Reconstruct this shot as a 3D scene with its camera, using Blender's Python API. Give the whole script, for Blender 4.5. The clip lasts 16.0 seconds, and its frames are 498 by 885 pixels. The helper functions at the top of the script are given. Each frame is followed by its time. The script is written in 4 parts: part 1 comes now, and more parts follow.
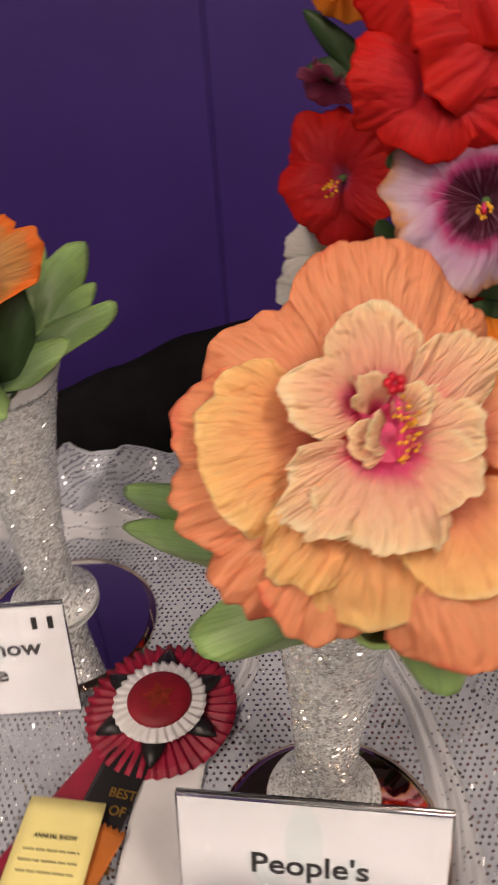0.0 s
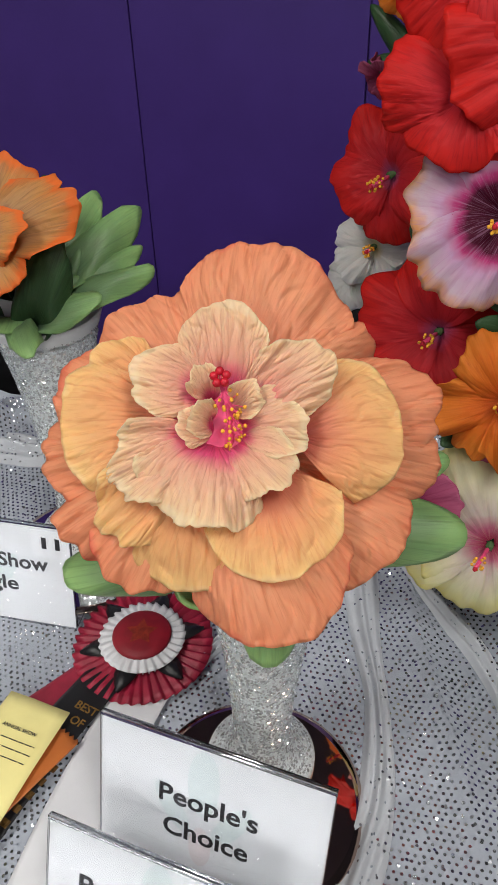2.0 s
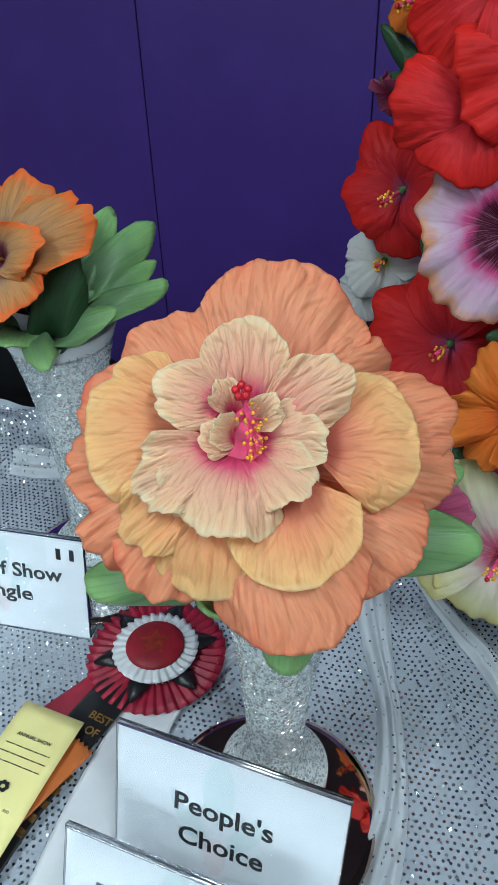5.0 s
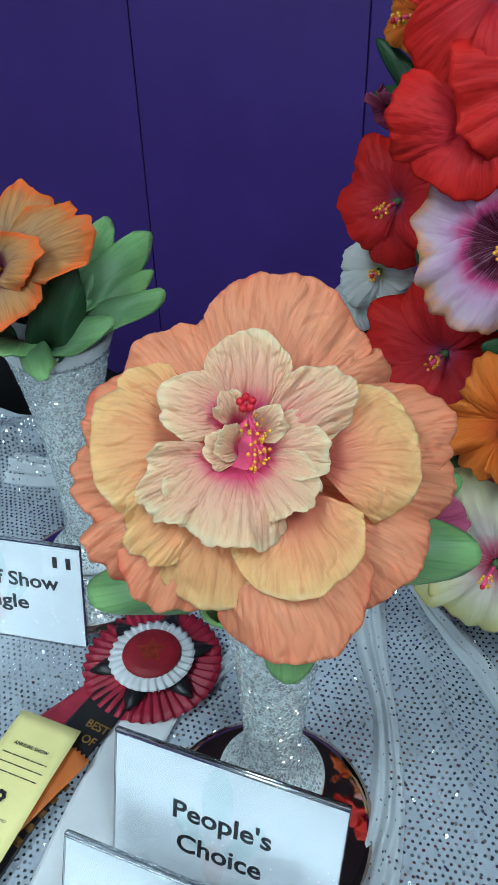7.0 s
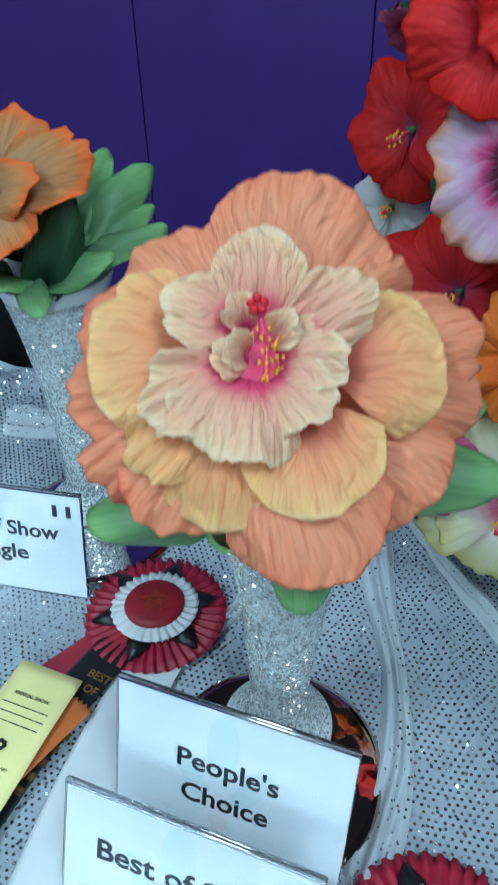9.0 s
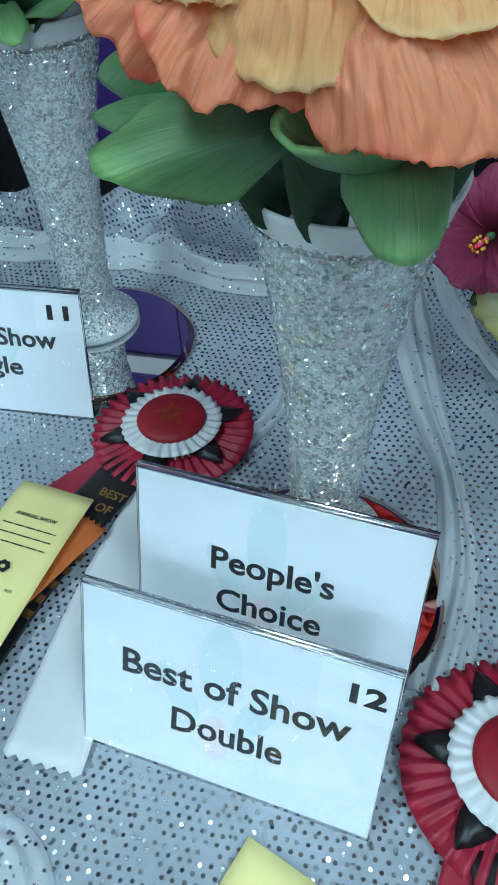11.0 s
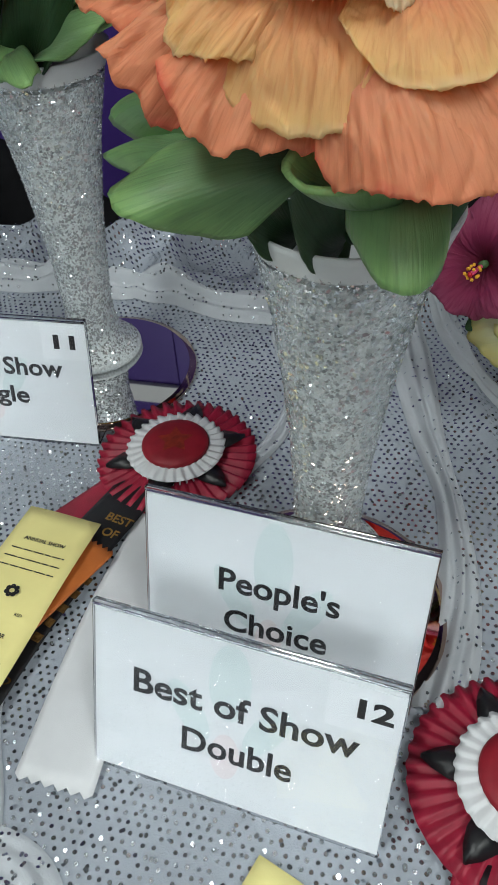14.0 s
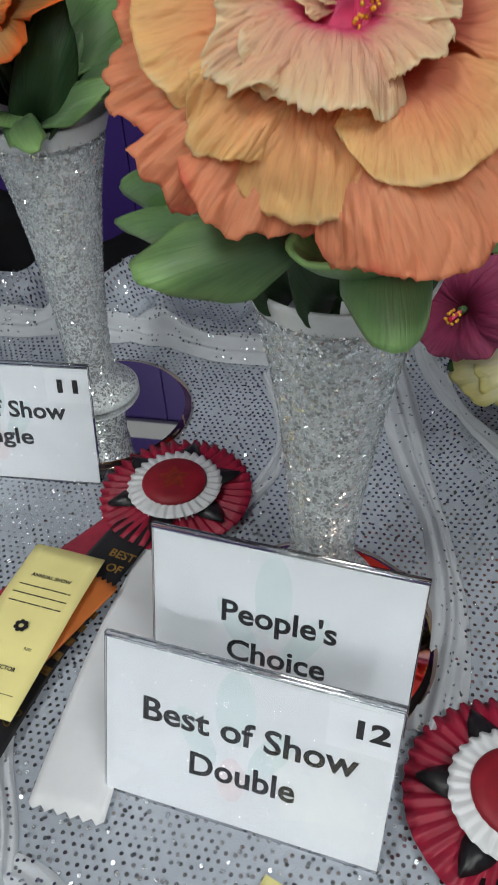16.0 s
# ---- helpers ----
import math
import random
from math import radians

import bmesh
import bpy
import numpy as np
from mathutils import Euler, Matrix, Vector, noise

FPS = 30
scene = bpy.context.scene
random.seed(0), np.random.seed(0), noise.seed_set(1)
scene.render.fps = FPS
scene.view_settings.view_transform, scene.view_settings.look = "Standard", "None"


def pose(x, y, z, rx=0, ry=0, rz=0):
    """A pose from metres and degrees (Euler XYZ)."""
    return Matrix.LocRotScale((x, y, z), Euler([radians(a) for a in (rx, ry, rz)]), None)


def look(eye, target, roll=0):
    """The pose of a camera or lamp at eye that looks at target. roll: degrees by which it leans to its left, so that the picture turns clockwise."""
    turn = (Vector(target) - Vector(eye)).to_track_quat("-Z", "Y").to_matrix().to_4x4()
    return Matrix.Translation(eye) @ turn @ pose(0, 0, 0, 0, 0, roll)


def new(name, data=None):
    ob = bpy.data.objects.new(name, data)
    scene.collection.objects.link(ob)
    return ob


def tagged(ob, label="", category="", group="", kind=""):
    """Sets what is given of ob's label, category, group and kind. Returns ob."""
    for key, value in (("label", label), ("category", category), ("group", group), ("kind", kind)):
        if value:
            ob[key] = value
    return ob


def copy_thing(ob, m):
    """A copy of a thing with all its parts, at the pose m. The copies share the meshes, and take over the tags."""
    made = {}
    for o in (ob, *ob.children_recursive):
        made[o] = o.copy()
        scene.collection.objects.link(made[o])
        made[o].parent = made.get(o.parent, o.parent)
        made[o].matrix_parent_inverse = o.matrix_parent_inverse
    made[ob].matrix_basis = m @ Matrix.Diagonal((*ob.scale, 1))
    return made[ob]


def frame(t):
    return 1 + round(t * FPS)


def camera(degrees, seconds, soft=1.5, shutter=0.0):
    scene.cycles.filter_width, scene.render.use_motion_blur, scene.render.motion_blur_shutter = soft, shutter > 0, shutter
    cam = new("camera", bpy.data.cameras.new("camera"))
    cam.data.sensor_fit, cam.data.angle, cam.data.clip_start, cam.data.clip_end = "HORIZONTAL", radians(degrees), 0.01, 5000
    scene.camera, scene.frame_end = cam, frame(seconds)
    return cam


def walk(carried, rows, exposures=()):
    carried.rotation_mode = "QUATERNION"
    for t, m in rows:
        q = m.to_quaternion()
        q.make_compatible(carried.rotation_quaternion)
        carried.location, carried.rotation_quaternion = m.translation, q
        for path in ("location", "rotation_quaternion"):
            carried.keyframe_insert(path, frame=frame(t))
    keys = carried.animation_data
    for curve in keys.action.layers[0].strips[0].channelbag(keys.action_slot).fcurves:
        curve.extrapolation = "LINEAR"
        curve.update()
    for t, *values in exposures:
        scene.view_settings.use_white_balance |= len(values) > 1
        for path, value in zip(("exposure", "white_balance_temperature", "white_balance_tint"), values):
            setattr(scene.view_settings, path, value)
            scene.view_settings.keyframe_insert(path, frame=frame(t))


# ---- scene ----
cam = camera(36.5, 16.0, shutter=0.5)
PATH = [
    (0, (-0.004, 0.057, 1.287), (-0.059, 1.672, 0.109), -3.9),
    (0.5, (0.074, 0.046, 1.307), (-0.299, 1.593, 0.096), -1.2),
    (1, (0.098, 0.043, 1.306), (-0.31, 1.565, 0.074), -1.2),
    (1.5, (0.102, 0.045, 1.308), (-0.329, 1.567, 0.085), -2.1),
    (2, (0.101, 0.046, 1.304), (-0.308, 1.57, 0.075), -1.7),
    (2.5, (0.097, 0.042, 1.305), (-0.311, 1.573, 0.085), -1.4),
    (3, (0.095, 0.04, 1.305), (-0.314, 1.57, 0.084), -1.5),
    (3.5, (0.094, 0.039, 1.309), (-0.316, 1.576, 0.097), -1.5),
    (4, (0.095, 0.04, 1.308), (-0.32, 1.574, 0.095), -1.7),
    (6.3, (0.098, 0.04, 1.309), (-0.338, 1.584, 0.115), -2.4),
    (6.5, (0.094, 0.039, 1.309), (-0.314, 1.583, 0.105), -1.8),
    (7, (0.093, 0.037, 1.312), (-0.314, 1.591, 0.12), -1.6),
    (7.5, (0.092, 0.034, 1.313), (-0.321, 1.588, 0.124), -1.7),
    (8, (0.092, 0.032, 1.316), (-0.317, 1.591, 0.132), -1.5),
    (8.5, (0.09, 0.032, 1.316), (-0.32, 1.594, 0.136), -1.3),
    (9, (0.088, 0.041, 1.282), (-0.313, 1.546, 0.027), -1.7),
    (9.5, (0.077, 0.041, 1.224), (-0.299, 1.566, -0.014), -2.1),
    (9.7, (0.059, 0.024, 1.201), (-0.195, 1.515, -0.107), -2.3),
    (10, (0.064, 0.043, 1.17), (-0.313, 1.432, -0.219), -3.4),
    (10.2, (0.059, 0.045, 1.164), (-0.3, 1.384, -0.278), -3.4),
    (12.5, (0.062, 0.046, 1.158), (-0.321, 1.408, -0.255), -4.1),
    (13, (0.058, 0.042, 1.159), (-0.318, 1.413, -0.248), -4.1),
    (13.5, (0.058, 0.038, 1.161), (-0.311, 1.42, -0.237), -3.7),
    (14, (0.057, 0.035, 1.167), (-0.306, 1.43, -0.22), -3.8),
    (14.5, (0.058, 0.034, 1.169), (-0.295, 1.439, -0.21), -3.9),
    (15, (0.059, 0.032, 1.171), (-0.29, 1.445, -0.2), -4.3),
    (15.5, (0.058, 0.027, 1.176), (-0.294, 1.453, -0.182), -4.1),
    (16, (0.054, 0.016, 1.189), (-0.28, 1.477, -0.136), -3.5),
]
EXPO = [(0.0, -0.32, 8300, 24), (1.5, -0.22, 7000, 14), (3.5, -0.22, 5700, 1), (7.0, -0.25, 5050, -9), (9.5, -0.22, 4600, -14), (10.2, -0.38, 4600, -15), (12.5, -0.5, 5600, -6), (16.0, -0.66, 6200, 5)]
KEY = 34.0

walk(cam, [(t, look(eye, target, roll)) for t, eye, target, roll in PATH], EXPO)

# ---------------------------------------------------------------- light
world = bpy.data.worlds.new("world")
scene.world = world
world.use_nodes = True
world.node_tree.nodes["Background"].inputs[0].default_value = (0.75, 0.82, 1.0, 1)
world.node_tree.nodes["Background"].inputs[1].default_value = 0.03


def lamp(name, loc, target, sx, sy, power, colour):
    data = bpy.data.lights.new(name, "AREA")
    data.shape, data.size, data.size_y, data.energy, data.color = "RECTANGLE", sx, sy, power, colour
    ob = new(name, data)
    ob.matrix_world = look(loc, target)
    return ob


LIGHTS = [(-1.0, -0.6), (1.0, -0.6), (-1.0, -2.8), (1.0, -2.8), (-1.0, -5.0), (1.0, -5.0)]
for lx, ly in LIGHTS:
    lamp("ceiling_lamp", (lx, ly, 3.06), (lx, ly, 0), 0.25, 1.15, KEY, (1.0, 0.97, 0.93))

# ---------------------------------------------------------------- materials


def material(name, colour, rough=0.6, metal=0.0, vary=0.12, scale=40.0, bump=0.1, bscale=300.0, spec=0.4, coords="Object", dist=0.001):
    m = bpy.data.materials.new(name)
    m.use_nodes = True
    nt = m.node_tree
    b = nt.nodes["Principled BSDF"]
    b.inputs["Roughness"].default_value, b.inputs["Metallic"].default_value = rough, metal
    b.inputs["Specular IOR Level"].default_value = spec
    tc = nt.nodes.new("ShaderNodeTexCoord")
    no = nt.nodes.new("ShaderNodeTexNoise")
    no.inputs["Scale"].default_value, no.inputs["Detail"].default_value = scale, 5
    nt.links.new(tc.outputs[coords], no.inputs["Vector"])
    ra = nt.nodes.new("ShaderNodeValToRGB")
    ra.color_ramp.elements[0].position, ra.color_ramp.elements[1].position = 0.3, 0.7
    ra.color_ramp.elements[0].color = (*[c * (1 - vary) for c in colour], 1)
    ra.color_ramp.elements[1].color = (*[min(1, c * (1 + vary)) for c in colour], 1)
    nt.links.new(no.outputs["Fac"], ra.inputs["Fac"])
    nt.links.new(ra.outputs["Color"], b.inputs["Base Color"])
    if bump:
        n2 = nt.nodes.new("ShaderNodeTexNoise")
        n2.inputs["Scale"].default_value, n2.inputs["Detail"].default_value = bscale, 3
        nt.links.new(tc.outputs[coords], n2.inputs["Vector"])
        bu = nt.nodes.new("ShaderNodeBump")
        bu.inputs["Strength"].default_value, bu.inputs["Distance"].default_value = bump, dist
        nt.links.new(n2.outputs["Fac"], bu.inputs["Height"])
        nt.links.new(bu.outputs["Normal"], b.inputs["Normal"])
    return m


def petal_material(name, stops, vein=(0.35, 0.07, 0.03), amount=0.5, rough=0.55, edge=None, wrinkle=0.6, speckle=0.15, through_light=0.52):
    """Colour along the petal from stops (place, colour); darker veins that fan from the base; edge: a colour at the rim."""
    m = bpy.data.materials.new(name)
    m.use_nodes = True
    nt = m.node_tree
    b = nt.nodes["Principled BSDF"]
    b.inputs["Roughness"].default_value = rough
    b.inputs["Specular IOR Level"].default_value = 0.25
    b.inputs["Subsurface Weight"].default_value = 0.12
    b.inputs["Subsurface Radius"].default_value = (0.004, 0.0015, 0.0008)
    uv = nt.nodes.new("ShaderNodeUVMap")
    sep = nt.nodes.new("ShaderNodeSeparateXYZ")
    nt.links.new(uv.outputs["UV"], sep.inputs[0])
    tc = nt.nodes.new("ShaderNodeTexCoord")
    big = nt.nodes.new("ShaderNodeTexNoise")
    big.inputs["Scale"].default_value, big.inputs["Detail"].default_value = 45, 4
    nt.links.new(tc.outputs["Object"], big.inputs["Vector"])
    add = nt.nodes.new("ShaderNodeMath")
    add.operation = "MULTIPLY_ADD"
    add.inputs[1].default_value = 0.34
    nt.links.new(big.outputs["Fac"], add.inputs[0])
    sub = nt.nodes.new("ShaderNodeMath")
    sub.operation = "SUBTRACT"
    sub.inputs[1].default_value = 0.17
    nt.links.new(sep.outputs["X"], sub.inputs[0])
    nt.links.new(sub.outputs[0], add.inputs[2])
    ra = nt.nodes.new("ShaderNodeValToRGB")
    while len(ra.color_ramp.elements) < len(stops):
        ra.color_ramp.elements.new(0.5)
    for e, (p, c) in zip(ra.color_ramp.elements, stops):
        e.position, e.color = p, (*c, 1)
    nt.links.new(add.outputs[0], ra.inputs["Fac"])
    # veins: noise drawn out from base to rim
    mp = nt.nodes.new("ShaderNodeMapping")
    mp.inputs["Scale"].default_value = (1.3, 20, 1)
    nt.links.new(uv.outputs["UV"], mp.inputs["Vector"])
    vn = nt.nodes.new("ShaderNodeTexNoise")
    vn.inputs["Scale"].default_value, vn.inputs["Detail"].default_value = 1.7, 7
    vn.inputs["Distortion"].default_value = 0.6
    nt.links.new(mp.outputs["Vector"], vn.inputs["Vector"])
    vr = nt.nodes.new("ShaderNodeValToRGB")
    vr.color_ramp.elements[0].position, vr.color_ramp.elements[1].position = 0.36, 0.47
    vr.color_ramp.elements[0].color, vr.color_ramp.elements[1].color = (1, 1, 1, 1), (0, 0, 0, 1)
    nt.links.new(vn.outputs["Fac"], vr.inputs["Fac"])
    am = nt.nodes.new("ShaderNodeMath")
    am.operation = "MULTIPLY"
    am.inputs[1].default_value = amount
    nt.links.new(vr.outputs["Color"], am.inputs[0])
    mp2 = nt.nodes.new("ShaderNodeMapping")
    mp2.inputs["Scale"].default_value = (3.0, 62, 1)
    nt.links.new(uv.outputs["UV"], mp2.inputs["Vector"])
    fv = nt.nodes.new("ShaderNodeTexNoise")
    fv.inputs["Scale"].default_value, fv.inputs["Detail"].default_value, fv.inputs["Distortion"].default_value = 1.4, 4, 0.9
    nt.links.new(mp2.outputs["Vector"], fv.inputs["Vector"])
    fr = nt.nodes.new("ShaderNodeValToRGB")
    fr.color_ramp.elements[0].position, fr.color_ramp.elements[1].position = 0.34, 0.44
    fr.color_ramp.elements[0].color, fr.color_ramp.elements[1].color = (1, 1, 1, 1), (0, 0, 0, 1)
    nt.links.new(fv.outputs["Fac"], fr.inputs["Fac"])
    fm = nt.nodes.new("ShaderNodeMath")
    fm.operation = "MULTIPLY_ADD"
    fm.use_clamp = True
    fm.inputs[1].default_value = amount * 0.7
    nt.links.new(fr.outputs["Color"], fm.inputs[0])
    nt.links.new(am.outputs[0], fm.inputs[2])
    mix = nt.nodes.new("ShaderNodeMix")
    mix.data_type = "RGBA"
    mix.blend_type = "MIX"
    nt.links.new(fm.outputs[0], mix.inputs[0])
    nt.links.new(ra.outputs["Color"], mix.inputs[6])
    mix.inputs[7].default_value = (*vein, 1)
    out = mix.outputs[2]
    if edge:
        er = nt.nodes.new("ShaderNodeValToRGB")
        er.color_ramp.elements[0].position, er.color_ramp.elements[1].position = edge[1] - 0.06, edge[1]
        sh = nt.nodes.new("ShaderNodeMath")
        sh.operation = "SUBTRACT"
        sh.inputs[1].default_value = 0.06
        nt.links.new(add.outputs[0], sh.inputs[0])
        nt.links.new(sh.outputs[0], er.inputs["Fac"])
        m2 = nt.nodes.new("ShaderNodeMix")
        m2.data_type = "RGBA"
        nt.links.new(er.outputs["Color"], m2.inputs[0])
        nt.links.new(out, m2.inputs[6])
        m2.inputs[7].default_value = (*edge[0], 1)
        out = m2.outputs[2]
    nt.links.new(out, b.inputs["Base Color"])
    bu = nt.nodes.new("ShaderNodeBump")
    bu.inputs["Strength"].default_value, bu.inputs["Distance"].default_value = wrinkle, 0.0022
    nt.links.new(vn.outputs["Fac"], bu.inputs["Height"])
    n3 = nt.nodes.new("ShaderNodeTexNoise")
    n3.inputs["Scale"].default_value, n3.inputs["Detail"].default_value = 900, 2
    nt.links.new(tc.outputs["Object"], n3.inputs["Vector"])
    b2 = nt.nodes.new("ShaderNodeBump")
    b2.inputs["Strength"].default_value, b2.inputs["Distance"].default_value = speckle, 0.0005
    nt.links.new(n3.outputs["Fac"], b2.inputs["Height"])
    nt.links.new(bu.outputs["Normal"], b2.inputs["Normal"])
    nt.links.new(b2.outputs["Normal"], b.inputs["Normal"])
    tr = nt.nodes.new("ShaderNodeBsdfTranslucent")
    nt.links.new(out, tr.inputs["Color"])
    ms = nt.nodes.new("ShaderNodeMixShader")
    ms.inputs[0].default_value = through_light
    nt.links.new(b.outputs[0], ms.inputs[1])
    nt.links.new(tr.outputs[0], ms.inputs[2])
    nt.links.new(ms.outputs[0], nt.nodes["Material Output"].inputs["Surface"])
    return m


def glitter_material(name, dark, light, rough, metal=1.0):
    """Silver flakes, each with a tone of its own."""
    m = bpy.data.materials.new(name)
    m.use_nodes = True
    nt = m.node_tree
    b = nt.nodes["Principled BSDF"]
    b.inputs["Metallic"].default_value, b.inputs["Roughness"].default_value = metal, rough
    geo = nt.nodes.new("ShaderNodeNewGeometry")
    ra = nt.nodes.new("ShaderNodeValToRGB")
    ra.color_ramp.elements[0].color, ra.color_ramp.elements[1].color = (*dark, 1), (*light, 1)
    nt.links.new(geo.outputs["Random Per Island"], ra.inputs["Fac"])
    nt.links.new(ra.outputs["Color"], b.inputs["Base Color"])
    return m


PURPLE = material("purple_paint", (0.062, 0.030, 0.215), 0.42, vary=0.06, scale=6, bump=0.05, bscale=60)
GROOVE = material("purple_groove_paint", (0.060, 0.028, 0.19), 0.6, bump=0)
HALLWALL = material("grey_wall_paint", (0.34, 0.33, 0.32), 0.7, vary=0.06, scale=3, bump=0.03)
WHITE = material("white_paint", (0.75, 0.75, 0.74), 0.6, vary=0.04, scale=3, bump=0.03)
HALLGREY = material("dim_grey_paint", (0.16, 0.16, 0.17), 0.8, vary=0.1, scale=3, bump=0.03)
CARPET = material("grey_carpet", (0.12, 0.12, 0.13), 0.95, vary=0.3, scale=30, bump=0.5, bscale=400)
BLACK = material("black_cloth", (0.006, 0.006, 0.007), 0.9, vary=0.3, scale=30, bump=0.2, spec=0.1)
CLOTH = material("silver_mesh_cloth", (0.33, 0.36, 0.41), 0.75, vary=0.12, scale=12, bump=0.5, bscale=900, spec=0.3)
TULLE = material("white_tulle", (0.62, 0.65, 0.69), 0.7, vary=0.08, scale=25, bump=0.6, bscale=1100, spec=0.3)
SEQUIN = glitter_material("silver_sequin", (0.42, 0.45, 0.48), (0.86, 0.89, 0.93), 0.27)
FLAKE = glitter_material("mirror_flake", (0.68, 0.73, 0.75), (0.98, 0.99, 1.0), 0.13, 0.7)
VASE_BASE = material("glitter_glass_base", (0.64, 0.68, 0.69), 0.35, vary=0.25, scale=500, bump=0.8, bscale=700, spec=0.6)
RIM = material("white_porcelain_rim", (0.72, 0.75, 0.76), 0.3, vary=0.05, scale=90, bump=0.1)
MIRROR = material("mirror", (0.92, 0.92, 0.93), 0.02, 1.0, vary=0.01, bump=0)
COPPERGLASS = material("copper_toned_mirror", (0.90, 0.62, 0.50), 0.03, 1.0, vary=0.02, bump=0)
BEVEL = material("mirror_bevel", (0.6, 0.45, 0.38), 0.08, 1.0, vary=0.1, bump=0)
TULLE.node_tree.nodes["Principled BSDF"].inputs["Alpha"].default_value = 0.72
PAPER = material("white_card_paper", (0.42, 0.44, 0.46), 0.6, vary=0.02, scale=30, bump=0.05, bscale=800)
TAGPAPER = material("number_label_paper", (0.45, 0.47, 0.49), 0.45, vary=0.02, bump=0)
MARK = material("pale_green_print", (0.365, 0.415, 0.425), 0.6, vary=0.04, bump=0)
MARKPINK = material("pale_pink_print", (0.425, 0.39, 0.405), 0.6, vary=0.04, bump=0)
INK = material("black_ink", (0.012, 0.012, 0.014), 0.5, vary=0.1, bump=0)
YELLOW = material("yellow_note_paper", (0.80, 0.72, 0.30), 0.7, vary=0.04, scale=30, bump=0.1)
CRIMSON = material("crimson_satin", (0.27, 0.006, 0.030), 0.5, vary=0.2, scale=70, bump=0.25, bscale=1500, spec=0.5)
SATINBLACK = material("black_satin", (0.008, 0.008, 0.010), 0.35, vary=0.2, bump=0.2, bscale=1500, spec=0.5)
SATINWHITE = material("white_satin", (0.62, 0.63, 0.65), 0.45, vary=0.05, bump=0.15, bscale=1500)
ORANGE = material("orange_satin", (0.42, 0.12, 0.025), 0.45, vary=0.15, bump=0.15, bscale=1500)
REDDISC = material("red_button_satin", (0.23, 0.006, 0.016), 0.55, vary=0.2, scale=60, bump=0.1)
GOLD = material("gold_foil", (0.45, 0.26, 0.07), 0.35, 0.8, vary=0.3, scale=200, bump=0.1)
GOLDDULL = material("dull_gold_print", (0.26, 0.03, 0.015), 0.4, 0.3, vary=0.3, scale=200, bump=0.1)
GOLDDIM = material("worn_gold_foil", (0.16, 0.09, 0.03), 0.4, 0.7, vary=0.5, scale=400, bump=0.1)
STIGMA = material("red_velvet_stigma", (0.45, 0.006, 0.02), 0.5, vary=0.2, scale=300, bump=0.3)
ANTHER = material("yellow_pollen", (0.75, 0.38, 0.03), 0.7, vary=0.25, scale=300, bump=0.4)
PINK = material("pink_style", (0.76, 0.07, 0.20), 0.5, vary=0.2, scale=200, bump=0.1)
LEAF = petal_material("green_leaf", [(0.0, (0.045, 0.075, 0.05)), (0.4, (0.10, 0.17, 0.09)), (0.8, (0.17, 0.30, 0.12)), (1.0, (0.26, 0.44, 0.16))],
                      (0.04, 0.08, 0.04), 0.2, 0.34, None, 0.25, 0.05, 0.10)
# deeper leaf green with the shade among the blooms put into the colour
SHADELEAF = petal_material("shaded_green_leaf", [(0.0, (0.015, 0.035, 0.015)), (1.0, (0.035, 0.08, 0.03))], (0.01, 0.02, 0.01), 0.3, 0.4, None, 0.3, 0.1, 0.05)
STEM = material("green_stem", (0.05, 0.10, 0.03), 0.55, vary=0.2, bump=0.1)
CORAL = petal_material("coral_petal", [(0.0, (0.60, 0.10, 0.07)), (0.35, (0.80, 0.36, 0.22)), (0.75, (0.90, 0.46, 0.26)), (1.0, (0.90, 0.40, 0.22))],
                       (0.58, 0.18, 0.08), 0.26, edge=((0.84, 0.24, 0.15), 1.0), wrinkle=0.45)
GOLDPETAL = petal_material("golden_petal", [(0.0, (0.62, 0.09, 0.12)), (0.34, (0.78, 0.32, 0.20)), (0.6, (0.90, 0.50, 0.24)), (1.0, (0.94, 0.70, 0.32))],
                           (0.66, 0.22, 0.10), 0.26, edge=((0.93, 0.74, 0.42), 0.97), wrinkle=0.4)
CREAM = petal_material("cream_petal", [(0.0, (0.72, 0.015, 0.16)), (0.28, (0.88, 0.14, 0.32)), (0.48, (0.90, 0.54, 0.40)), (1.0, (0.95, 0.77, 0.50))],
                       (0.56, 0.22, 0.15), 0.30, edge=((0.95, 0.82, 0.58), 0.92), wrinkle=0.5)
TANGERINE = petal_material("tangerine_petal", [(0.0, (0.14, 0.01, 0.03)), (0.28, (0.30, 0.09, 0.12)), (0.5, (0.56, 0.36, 0.18)), (0.8, (0.70, 0.36, 0.12)), (1.0, (0.84, 0.24, 0.05))],
                           (0.35, 0.18, 0.10), 0.35, edge=((0.88, 0.24, 0.05), 0.90), wrinkle=0.5)
RED = petal_material("red_petal", [(0.0, (0.45, 0.10, 0.25)), (0.2, (0.62, 0.03, 0.05)), (1.0, (0.76, 0.025, 0.018))], (0.40, 0.01, 0.02), 0.3, wrinkle=0.4)
LAVENDER = petal_material("lavender_petal", [(0.0, (0.05, 0.0, 0.01)), (0.38, (0.10, 0.005, 0.03)), (0.50, (0.55, 0.05, 0.22)), (0.66, (0.66, 0.42, 0.62)), (0.86, (0.75, 0.60, 0.68)), (1.0, (0.82, 0.45, 0.22))],
                          (0.60, 0.30, 0.50), 0.35, wrinkle=0.4)
WHITEPETAL = petal_material("white_petal", [(0.0, (0.7, 0.6, 0.3)), (0.3, (0.75, 0.75, 0.72)), (1.0, (0.80, 0.80, 0.78))], (0.6, 0.6, 0.58), 0.3)
